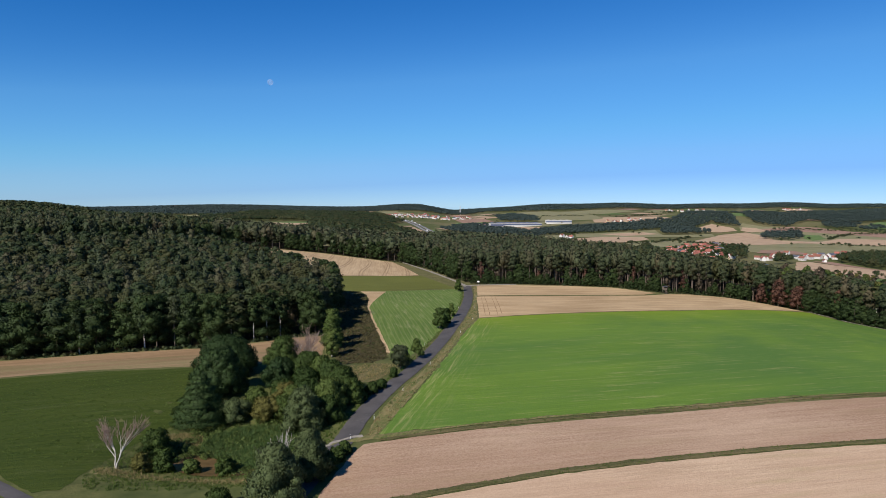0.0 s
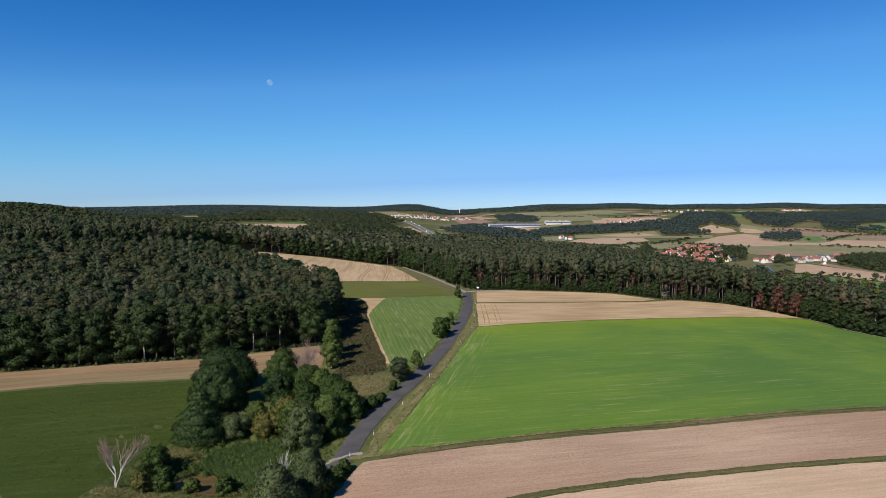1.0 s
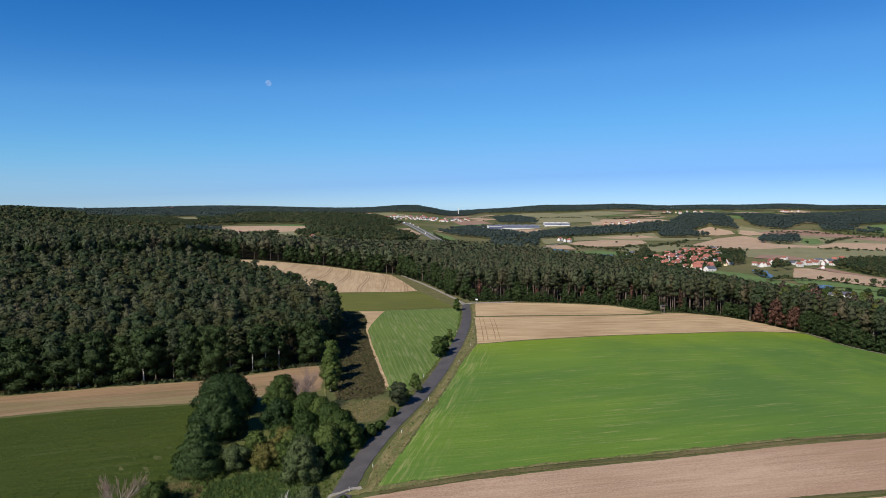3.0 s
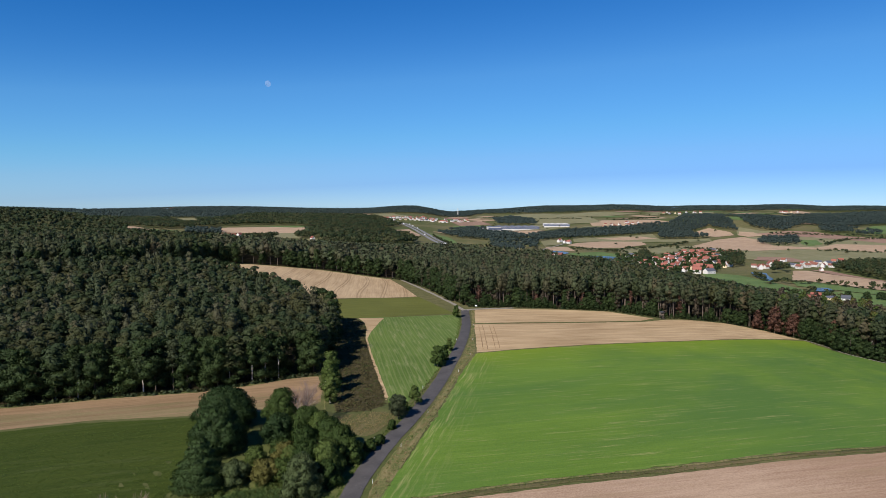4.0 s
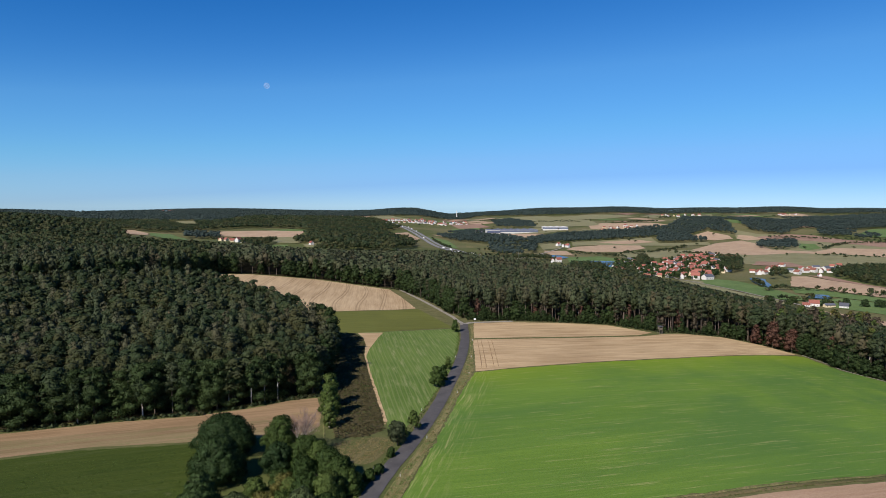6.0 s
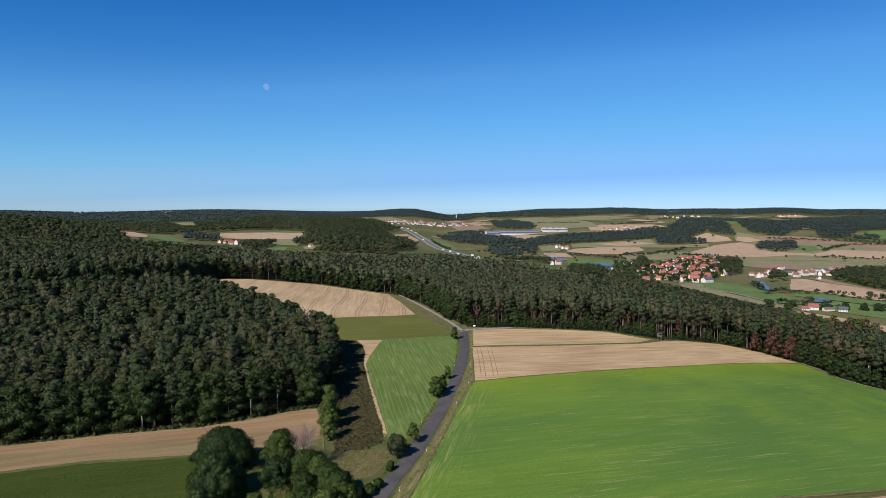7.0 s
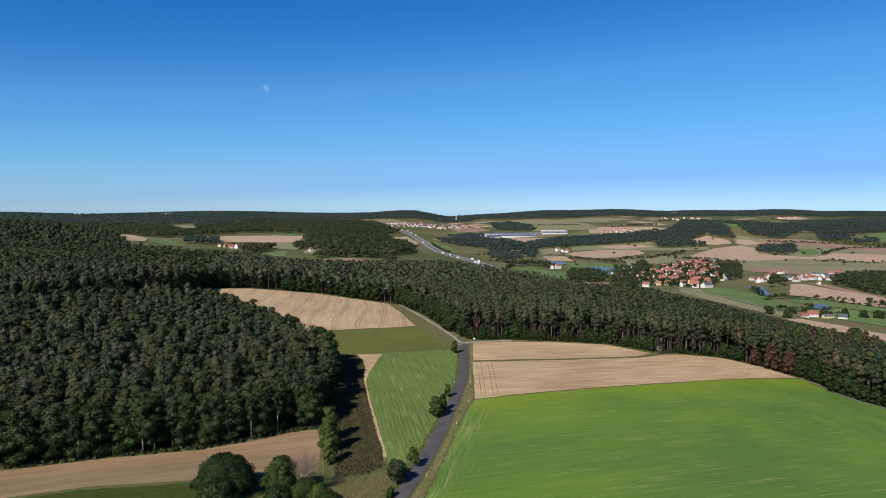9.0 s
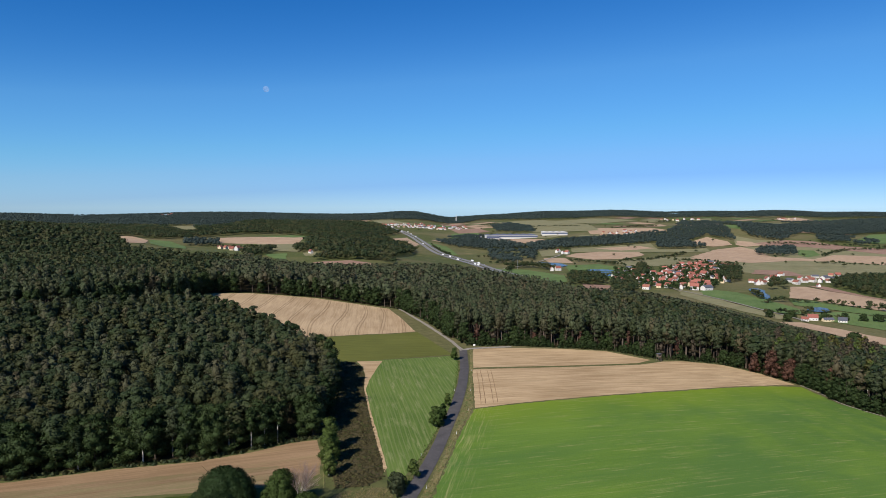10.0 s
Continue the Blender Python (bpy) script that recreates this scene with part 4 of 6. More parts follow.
def pine_tree(rng, tall, radius, leaf, count, n=9, girth=0.2, bare=0.55, quad=False):
    lumps = heap(rng, n, tall * bare + 1.0, tall, radius, radius * 0.5, 0.6, 0.35)
    crown = joined([leaf_shell(rng, lumps, count, leaf, 0.45, -0.6, quad), *cores(lumps[:-2], 0.62)])
    trunk = [tube_arrays([(0, 0, -0.3), (0.1, 0, tall * 0.5), (0, 0.1, tall * 0.95)], [girth, girth * 0.8, 0.05], 6)]
    for i in range(4):
        a, z = i * 1.9, tall * (0.35 + 0.08 * i)
        trunk.append(tube_arrays([(0, 0, z), (math.cos(a) * 1.4, math.sin(a) * 1.4, z + 0.3)], [0.05, 0.015], 4))
    return joined(trunk), crown


def bare_tree(rng, tall, girth, forks=3, spread=1.0, pale_levels=3, levels=4):
    """A leafless tree that forks from low down, with crooked limbs and a haze of twigs."""
    limbs_, twigs = [], []

    def grow(p, way, length, rad, level):
        pts, d = [p], way
        for _ in range(3):
            d = (d + Vector((rng.normal(), rng.normal(), 0.5 + rng.normal() * 0.5)) * 0.12).normalized()
            pts.append(pts[-1] + d * length / 3)
        (limbs_ if level < pale_levels else twigs).append(tube_arrays(pts, [rad, rad * 0.85, rad * 0.7, rad * 0.5], 6 if level < 2 else 3))
        if level >= levels:
            return
        for k in range((3, 4, 4, 4)[level]):
            start = pts[3] if k < 1 else pts[1 + k % 3]
            side = d.orthogonal().normalized()
            side.rotate(Matrix.Rotation(rng.uniform(0, 2 * math.pi), 3, d))
            lean = spread * (0.25 if k < 1 else rng.uniform(0.55, 1.05))
            grow(start, (d + side * lean + Vector((0, 0, 0.15))).normalized(), length * rng.uniform(0.58, 0.82), max(rad * (0.7 if k < 1 else 0.52), 0.036), level + 1)

    for k in range(forks):
        a = k * 2.4 + 0.4
        grow(Vector((0, 0, -0.2)), Vector((math.cos(a) * 0.20 * spread, math.sin(a) * 0.20 * spread, 1)).normalized(), tall * rng.uniform(0.32, 0.38), girth, 0)
    return joined(limbs_), joined(twigs)


def layered_tree(rng, tall, radius, leaf, count, girth):
    """A cone of drooping leafy layers down to the grass."""
    lumps = [(0, 0, tall * 0.38, radius * 0.5, tall * 0.36), (0, 0, tall * 0.72, radius * 0.28, tall * 0.24)]
    for k in range(11):
        u = k / 11
        reach = radius * (1 - u ** 1.25) * rng.uniform(0.86, 1.08)
        for j in range(max(3, int(9 * (1 - u)))):
            a = j * 2 * math.pi / max(3, int(9 * (1 - u))) + rng.uniform(-0.3, 0.3) + k
            wide = 0.9 + reach * 0.24
            lumps.append((math.cos(a) * reach * 0.72, math.sin(a) * reach * 0.72, 0.7 + tall * 0.92 * u + rng.uniform(-0.25, 0.25), wide, wide * 0.30))
    crown = joined([leaf_shell(rng, lumps, count, leaf, 0.6, -0.3, True), *cores(lumps[:2], 0.7)])
    return limbs(rng, tall, girth, tall * 0.12, radius * 0.7, 5), crown


def plant(name, shapes, materials, label, category, x, y, group="", turn=0.0, names=("trunk", "crown")):
    """A tree or bush as one thing with its trunk and crown."""
    ob = thing(name, label, category, group, pose(x, y, float(height(x, y)) + 0.02, 0, 0, turn))
    for part_name, (V, T), material in zip(names, shapes, materials):
        me = mesh_of(part_name, V, T, [material], np.full(len(T), 0.5))
        piece = new(part_name, me)
        piece.parent = ob
    return ob


# trees and bushes round the pond and along the road
R = np.random.RandomState
plant("oak_tree", broadleaf(R(1), 10.6, 8.2, 0.20, 40000, 0.0, 70, 0.45, narrow=0.62, outward=0.5, lump=0.24), (BARK, DEEP_LEAF), "broad dark green oak with dense crown beside the meadow", "tree", -61.5, 184)
plant("oak_tree", broadleaf(R(9), 11.4, 7.0, 0.20, 27000, 0.0, 50, 0.4, narrow=0.66, outward=0.5, lump=0.25), (BARK, DEEP_LEAF), "dense dark green oak between meadow and reeds", "tree", -57.5, 166)
plant("hornbeam_tree", layered_tree(R(2), 12.0, 6.2, 0.20, 24000, 0.3), (BARK, DEEP_LEAF), "dark green hornbeam with layered foliage down to the grass", "tree", -56.2, 149.5)
plant("oak_tree", broadleaf(R(3), 11.0, 5.4, 0.20, 17000, 0.0, 40, 0.3, narrow=0.7, lump=0.26), (BARK, NEAR_OAK), "rounded dark green tree behind the reeds", "tree", -45, 183)
plant("oak_tree", broadleaf(R(8), 8.2, 4.6, 0.20, 12500, 0.0, 34, 0.25, narrow=0.6, lump=0.26), (BARK, DEEP_LEAF), "rounded green tree above the reed bed", "tree", -43, 170)
plant("bare_tree", bare_tree(R(4), 13.4, 0.20, 4, 0.7, 3), (BIRCH_BARK, TWIG), "leafless pinkish-grey tree among green bushes", "tree", -39.9, 183, names=("trunk", "crown"))
plant("birch_tree", broadleaf(R(5), 11.8, 3.3, 0.20, 8500, 0.04, 20, 0.2, narrow=0.6, lump=0.38), (BIRCH_BARK, LIGHT_LEAF), "slender light green birch at the heath's edge", "tree", -38.3, 227)
plant("birch_tree", broadleaf(R(14), 11.5, 3.2, 0.20, 8200, 0.04, 20, 0.2, narrow=0.62, lump=0.38), (BIRCH_BARK, LIGHT_LEAF), "light green birch between stubble strip and heath", "tree", -36.8, 216)
plant("birch_tree", broadleaf(R(15), 8.2, 2.6, 0.20, 5200, 0.03, 14, 0.18, narrow=0.6), (BIRCH_BARK, LIGHT_LEAF), "short light green birch beside a trodden path", "tree", -35.3, 206)
plant("dead_birch", bare_tree(R(6), 10.4, 0.17, 2, 0.66, 3, 4), (BIRCH_BARK, TWIG), "dead white birch with forked bare limbs by the pond", "tree", -62, 121.5, names=("trunk", "crown"))
for i, (x, y, tall, rad, material, label) in enumerate([
        (-34.5, 172, 9.0, 3.8, NEAR_OAK, "dark green tree in the roadside hedge"), (-30.5, 170, 8.4, 3.4, LIGHT_LEAF, "green hedge tree with open crown"),
        (-27, 164, 8.8, 3.9, NEAR_OAK, "dense green hedge tree near the road"), (-23.5, 160, 8.2, 3.6, NEAR_OAK, "dense green hedge tree beside the road"),
        (-20.8, 158, 6.0, 2.6, NEAR_OAK, "low green hedge tree at the road verge"), (-25.5, 153.5, 7.6, 3.4, LIGHT_LEAF, "bushy green hedge tree above the road"),
        (-30.5, 154, 7.5, 3.4, NEAR_OAK, "broad green bush in the hedge"), (-33, 161, 8.0, 3.4, NEAR_OAK, "green hedge tree among others"),
        (-29.3, 141.5, 9.6, 3.4, SILVER_LEAF, "silvery green poplar beside the road"), (-24.5, 146, 5.8, 2.6, NEAR_OAK, "dark green bush beside the road")]):
    plant("hedge_tree", broadleaf(R(20 + i), tall, rad * 1.25, 0.20, int(4600 * rad), 0.0, 34, 0.2, narrow=0.62, outward=0.5, lump=0.27), (BARK, material), label, "tree", x - 1.5, y + 0.5, "hedge by the road")
for i, (x, y, tall, rad, material, label) in enumerate([
        (-27.5, 105.5, 9.2, 4.0, SILVER_LEAF, "large grey-green willow by the road"), (-23.6, 113.5, 7.2, 3.0, SILVER_LEAF, "silvery willow bush leaning over the road"),
        (-25.2, 120.5, 7.0, 2.7, SILVER_LEAF, "grey-green willow bush beside the road")]):
    plant("willow_tree", broadleaf(R(40 + i), tall, rad * 1.2, 0.17, int(5600 * rad), 0.0, 34, 0.25, narrow=0.7, outward=0.5, lump=0.27), (BARK, material), label, "tree", x, y, "willows")
plant("dead_birch", bare_tree(R(46), 9.8, 0.10, 2, 0.6, 3, 3), (BIRCH_BARK, BIRCH_BARK), "dead pale birch standing in a willow thicket", "tree", -28.3, 113.0, names=("trunk", "crown"))
for i, (x, y, tall, rad, material, label) in enumerate([
        (-53.5, 123.5, 4.2, 2.3, NEAR_OAK, "round dark green bush by the pond"), (-59, 132, 5.0, 2.9, NEAR_OAK, "dark green bush behind the dead birch"),
        (-57.4, 121.6, 3.4, 1.9, YELLOW_LEAF, "yellowing bush by the pond"), (-48, 122.5, 2.6, 1.6, LIGHT_LEAF, "small green bush at the pond's edge"),
        (-41, 120.5, 3.4, 2.0, NEAR_OAK, "green bush at the pond's edge"), (-48.6, 151, 5.0, 3.8, SILVER_LEAF, "pale silvery bush behind the reeds"),
        (-45.5, 158, 5.0, 3.0, LIGHT_LEAF, "light green bush among others"), (-40, 161, 5.4, 3.2, NEAR_OAK, "green bush among taller trees"), (-36, 157, 5.4, 3.0, LIGHT_LEAF, "light green bush below the hedge trees"), (-30, 146.5, 4.2, 2.4, NEAR_OAK, "dark green bush below the hedge trees"),
        (-41.2, 151, 5.2, 3.9, YELLOW_LEAF, "yellow-green bush behind the reeds"), (-38.5, 159, 5.4, 3.4, YELLOW_LEAF, "yellowing bush among taller trees"), (-37, 151, 5.2, 2.6, LIGHT_LEAF, "light green bush behind the reeds"),
        (-34, 149, 4.6, 2.7, LIGHT_LEAF, "bushy light green shrub behind the reeds"), (-36, 102.5, 3.0, 2.0, NEAR_OAK, "green bush on the near grass"),
        (-20.2, 122.5, 2.6, 1.6, NEAR_OAK, "dark bush at the tilled field's corner"), (-19.2, 126, 2.4, 1.3, NEAR_OAK, "dark roadside bush by the field entry"), (-21.2, 117, 3.2, 2.0, NEAR_OAK, "dark bush between road and tilled field"),
        (-13.8, 181.5, 2.7, 1.2, NEAR_OAK, "small green bush beside the road"), (-16.2, 170, 2.4, 1.5, NEAR_OAK, "low green bush on the road verge"), (-18.2, 165.5, 3.0, 1.8, NEAR_OAK, "low green bush on the road verge")]):
    plant("bush", broadleaf(R(60 + i), tall, rad, 0.16, int(2600 * rad), 0.0, 20, 0.08, narrow=0.45, lump=0.28), (BARK, material), label, "bush", x, y, "bushes", names=("stems", "crown"))
plant("pine_tree", pine_tree(R(80), 6.8, 2.7, 0.20, 4600, 16, 0.16, 0.05, True), (PINE_BARK, SPRUCE), "young dark pine beside the road", "tree", -12.6, 191, "roadside trees")
plant("rowan_tree", broadleaf(R(81), 6.4, 1.9, 0.20, 1700, 0.2, 9, 0.12), (BARK, LIGHT_LEAF), "slim young tree with open crown by the road", "tree", -8.2, 203, "roadside trees")
plant("rowan_tree", broadleaf(R(82), 2.6, 1.1, 0.28, 400, 0.1, 6, 0.08), (BARK, LIGHT_LEAF), "small young tree by the road", "tree", -10.8, 199, "roadside trees")
plant("roadside_tree", broadleaf(R(83), 8.0, 2.9, 0.24, 4200, 0.08, 12, 0.18), (BARK, NEAR_OAK), "bushy dark green roadside tree", "tree", -1.2, 251, "roadside trees")
plant("roadside_tree", broadleaf(R(84), 6.5, 1.9, 0.24, 2400, 0.1, 10, 0.15), (BARK, NEAR_OAK), "dark green roadside tree", "tree", 1.4, 259, "roadside trees")
plant("roadside_tree", broadleaf(R(85), 5.6, 1.5, 0.22, 1900, 0.1, 9, 0.12), (BARK, LIGHT_LEAF), "slim light green roadside tree", "tree", 3.6, 277, "roadside trees")
plant("roadside_tree", broadleaf(R(86), 7.0, 2.0, 0.26, 2400, 0.08, 10, 0.15), (BARK, NEAR_OAK), "rounded dark tree at the road junction", "tree", 8.6, 366, "roadside trees")

plant("field_tree", broadleaf(R(88), 14.0, 8.0, 0.55, 3000, 0.05, 20, 0.4, narrow=0.6), (BARK, OAK), "broad solitary dark tree in the valley meadow", "tree", 375, 584)
for x, y in ((398, 742), (446, 752), (468, 748), (486, 742), (500, 738), (418, 770), (392, 770)):
    plant("field_tree", broadleaf(R(int(x)), 9.0, 5.0, 0.6, 700, 0.03, 12, 0.3, narrow=0.6), (BARK, OAK), "rounded dark tree beside the valley farm", "tree", x, y, "farm trees")

# ---- forests ----
EDGE_LEFT = [(-260, 170), (-200, 184), (-169, 200), (-138, 205.5), (-108, 215), (-82, 221), (-66, 230), (-54, 238), (-44, 242), (-45, 258), (-48, 290), (-52.7, 315.5), (-56.2, 330), (-65.2, 339), (-83.6, 363.5), (-116.4, 400.5), (-150.2, 434.5)]
EDGE_RIGHT = [(-190.7, 543.5), (-162.1, 564), (-136.2, 569), (-104.4, 573.5), (-73.8, 566), (-41.3, 556.5), (-29.8, 548.5), (-10, 499.5), (3, 459.5), (13, 424), (20, 407), (44, 409), (75, 404), (104, 398), (126, 378), (163, 376), (181, 360), (190, 342), (194, 330), (192, 304), (200, 289), (216, 263), (242, 243)]
EDGE_BACK = [(-191.3, 546), (-192.6, 493.5), (-204.4, 467.5), (-216.7, 436.5), (-245.7, 410.5), (-346.6, 376.5)]
FOREST_LEFT = EDGE_LEFT + [(-171.4, 442.5), (-188.6, 443), (-194.7, 421), (-217.2, 399.5), (-246.5, 384.5), (-349.9, 358), (-600, 300), (-420, 150)]
FOREST_BACK = EDGE_BACK + [(-760, 480), (-1100, 1000), (-1400, 1350), (-1500, 1900), (-1000, 1600), (-760, 1400), (-660, 1345), (-568, 1212), (-460, 1192), (-370, 1215)]
FOREST_RIGHT = EDGE_RIGHT + [(330, 190), (430, 260), (385, 430), (345, 560), (322, 650), (310, 745), (268, 815), (225, 690), (186, 620), (150, 575), (129, 580), (114, 600), (93, 650), (66, 705), (37, 770), (5, 840), (-30, 880), (-60, 885), (-100, 845), (-200, 985), (-248, 1119), (-370, 1215)]
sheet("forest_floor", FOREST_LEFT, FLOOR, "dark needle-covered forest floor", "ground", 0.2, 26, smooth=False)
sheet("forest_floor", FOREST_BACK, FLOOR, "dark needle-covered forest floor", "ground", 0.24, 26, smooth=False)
sheet("forest_floor", [(-158.6, 465.5), (-171.4, 444), (-188.5, 444.5), (-195.8, 421.5), (-216.8, 400.5), (-246.1, 385.5), (-349.3, 359), (-347.1, 375.5), (-246, 409.5), (-216.2, 435.5), (-203.9, 466.5), (-192, 492.5), (-183.9, 491.5)], GRASS, "grassy ride between two forest stands", "ground", 0.28, 26, smooth=False)
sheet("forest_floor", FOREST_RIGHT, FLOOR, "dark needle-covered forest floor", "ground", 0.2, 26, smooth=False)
OPEN = [outline for _, _, outline in FAR_FIELDS]


def grove(rng, outline, gap, far=0.0, until=1e9, fields=True):
    """Places of trees in an outline, about gap apart, out of the fields."""
    xs, ys = [p[0] for p in outline], [p[1] for p in outline]
    gx, gy = np.meshgrid(np.arange(min(xs), max(xs), gap), np.arange(min(ys), max(ys), gap))
    x = gx.ravel() + rng.uniform(-0.48, 0.48, gx.size) * gap
    y = gy.ravel() + rng.uniform(-0.48, 0.48, gx.size) * gap
    r = np.hypot(x, y)
    ok = inside(x, y, outline) & (r > far) & (r <= until) & (np.abs(x) < 0.80 * np.maximum(y, 0) + 25)
    for other in OPEN if fields else ():
        ok &= ~inside(x, y, other)
    return x[ok], y[ok]


def rows_of(rng, x, y, wide, tall):
    n = len(x)
    return np.stack([x, y, height(x, y), rng.uniform(0, 2 * math.pi, n), rng.uniform(*wide, n), rng.uniform(*tall, n)], 1)


def tops(rng, V_T_pairs):
    V, T = joined(V_T_pairs)
    slots = np.concatenate([np.full(len(p[1]), i) for i, p in enumerate(V_T_pairs)])
    return (V, T), slots


def along(line, gap, rng, back=1.5):
    """Places along a forest edge."""
    out = []
    for (x0, y0), (x1, y1) in zip(line, line[1:]):
        l = math.hypot(x1 - x0, y1 - y0)
        for k in range(int(l / gap)):
            u = (k + rng.uniform(0.2, 0.8)) * gap / l
            out.append((x0 + (x1 - x0) * u + rng.uniform(-back, back), y0 + (y1 - y0) * u + rng.uniform(-back, back)))
    return out


# the trees at the forest's edge, one by one
edge_rng = R(11)
oak_masters, pine_masters = [], []
for i in range(4):
    oak_masters.append(plant("oak_tree", broadleaf(R(100 + i), 17, 4.9, 0.27, 5200, 0.04, 15, 0.26, narrow=0.5, outward=0.6, lump=0.34), (BARK, OAK), "dark green oak at the forest edge with foliage to the ground", "tree", *[(-60, 238), (-75, 229), (-95, 223), (-120, 214)][i], "forest edge oaks"))
for i in range(3):
    pine_masters.append(plant("pine_tree", pine_tree(R(110 + i), 18, 2.9, 0.26, 2400, 11, 0.2, 0.38), (PINE_BARK, PINE), "tall pine with bare reddish trunk at the forest edge", "tree", *[(52, 414), (66, 412), (90, 407)][i], "forest edge pines"))
left_front = along(EDGE_LEFT[1:9], 4.9, edge_rng, 1.5)
left_back = along(EDGE_LEFT[8:17], 6.0, edge_rng, 1.5) + along(EDGE_BACK, 6.5, edge_rng, 1.5)
right_front = along(EDGE_RIGHT[10:], 4.0, edge_rng, 1.2)
far_front = along(EDGE_RIGHT[:11], 6.0, edge_rng, 1.2)
for k, (x, y) in enumerate(left_front + left_back + far_front):
    s, w = edge_rng.uniform(0.78, 1.08), edge_rng.uniform(0.8, 1.15)
    if edge_rng.rand() < (0.06 if k < len(left_front) else 0.3):
        master = pine_masters[k % 3]
    else:
        master = oak_masters[k % 4]
    w *= 1.12 if k < len(left_front) else 1.0
    s *= 1.06 if len(left_front) <= k < len(left_front) + 34 else 1.0
    copy_thing(master, pose(x - 1.2, y + 1.2, float(height(x, y)), 0, 0, edge_rng.uniform(0, 360)) @ Matrix.Diagonal((w, w, s, 1)))
for k, (x, y) in enumerate(right_front):
    low = edge_rng.rand() < (0.52 if x < 110 else 0.74)
    master = oak_masters[k % 4] if low else pine_masters[k % 3]
    s = edge_rng.uniform(0.42, 0.75) if low else edge_rng.uniform(0.98, 1.18)
    w = s * 1.25 if low else edge_rng.uniform(0.85, 1.15)
    copy_thing(master, pose(x + 0.5, y + 1.5, float(height(x, y)), 0, 0, edge_rng.uniform(0, 360)) @ Matrix.Diagonal((w, w, s, 1)))
for k, (x, y) in enumerate(along(EDGE_RIGHT[10:15], 4.6, edge_rng, 1.4)):
    s = edge_rng.uniform(0.22, 0.48)
    copy_thing(oak_masters[k % 4], pose(x + 0.5, y + 0.6, float(height(x, y)), 0, 0, edge_rng.uniform(0, 360)) @ Matrix.Diagonal((s * 1.4, s * 1.4, s, 1)))
for k, (x, y) in enumerate(along(EDGE_RIGHT[15:], 5.5, edge_rng, 0.8)):
    s = edge_rng.uniform(0.36, 0.58)
    copy_thing(oak_masters[k % 4], pose(x - 1.0, y - 0.6, float(height(x, y)), 0, 0, edge_rng.uniform(0, 360)) @ Matrix.Diagonal((s * 1.3, s * 1.3, s, 1)))
for k, (x, y) in enumerate(along(EDGE_RIGHT[10:16], 8.5, edge_rng, 1.0)):
    tall = edge_rng.uniform(9, 14)
    plant("larch_tree" if k % 3 else "rusty_tree", broadleaf(R(500 + k), tall, edge_rng.uniform(1.5, 2.3), 0.30, 620, 0.14, 9, 0.16), (BARK, BROWN_LEAF if k % 3 else RUST_LEAF),
          "slender brownish dry larch at the forest edge" if k % 3 else "slender rust-brown dying tree at the forest edge", "tree", x + 0.4, y + 0.4, "dying trees")
for k, (x, y) in enumerate(along(EDGE_RIGHT[10:16], 3.2, edge_rng, 0.8)):
    s = edge_rng.uniform(0.14, 0.30)
    copy_thing(oak_masters[k % 4], pose(x - 0.3, y - 0.6, float(height(x, y)), 0, 0, edge_rng.uniform(0, 360)) @ Matrix.Diagonal((s * 1.6, s * 1.6, s, 1)))
for x, y, tall, rad in ((180.5, 351, 14.5, 4.8), (186.5, 343, 12.5, 4.2), (175.5, 360, 11, 3.0)):
    plant("rusty_tree", broadleaf(R(int(x)), tall, rad, 0.32, 2600, 0.02, 18, 0.2, narrow=0.55, lump=0.3), (BARK, RUST_LEAF), "rust-red dying tree at the forest edge", "tree", x, y, "dying trees")
plant("rusty_tree", broadleaf(R(133), 14, 2.4, 0.5, 800, 0.1, 10, 0.2), (BARK, RUST_LEAF), "rust-brown slender tree at the forest edge", "tree", 193, 318, "dying trees")
for k in range(34):
    y = edge_rng.uniform(305, 430)
    x = y * edge_rng.uniform(0.52, 0.68)
    if not inside(np.array([x]), np.array([y]), FOREST_RIGHT)[0]:
        continue
    plant("birch_tree" if k % 2 else "larch_tree", broadleaf(R(560 + k), edge_rng.uniform(20, 24), edge_rng.uniform(2.6, 3.6), 0.36, 900, 0.35, 10, 0.18), (BIRCH_BARK, LIGHT_LEAF) if k % 4 == 1 else (BIRCH_BARK, YELLOW_LEAF) if k % 2 else (BARK, BROWN_LEAF),
          "pale-stemmed yellowing birch in the forest" if k % 2 else "tall brownish larch in the forest", "tree", x, y, "thinning trees")
for x, y in ((-99.5, 216.5), (-73.5, 225.5), (-66.5, 228.2), (-62.5, 230.8), (-58.5, 233.6), (-118, 210.5)):
    plant("birch_tree", broadleaf(R(int(-x)), 15, 2.6, 0.4, 1000, 0.42, 10, 0.2), (BIRCH_BARK, OAK if x > -68 else MIXED), "pale-stemmed birch at the oak forest's edge", "tree", x, y, "edge birches")

# inner trees, and the woods farther off
def inner_pine(rng, fine):
    lumps = heap(rng, 10, 9.0, 18, 2.8, 1.3, 0.65, 0.55)
    return joined([leaf_shell(rng, lumps, fine[0], fine[1] * 0.9, 0.72, -0.4, False, 1.12), *cores(lumps[-2:-1], 1.0)]), tube_arrays([(0, 0, 0), (0, 0, 16)], [0.2, 0.06], 5)


def inner_broadleaf(rng, fine):
    lumps = heap(rng, 8, 7.5, 17, 3.7, 1.8, 0.8, 0.5)
    return joined([leaf_shell(rng, lumps, fine[0], fine[1], 0.75, -0.4, False, 1.12), *cores(lumps[-2:], 0.92)]), tube_arrays([(0, 0, 0), (0, 0, 9)], [0.22, 0.12], 4)


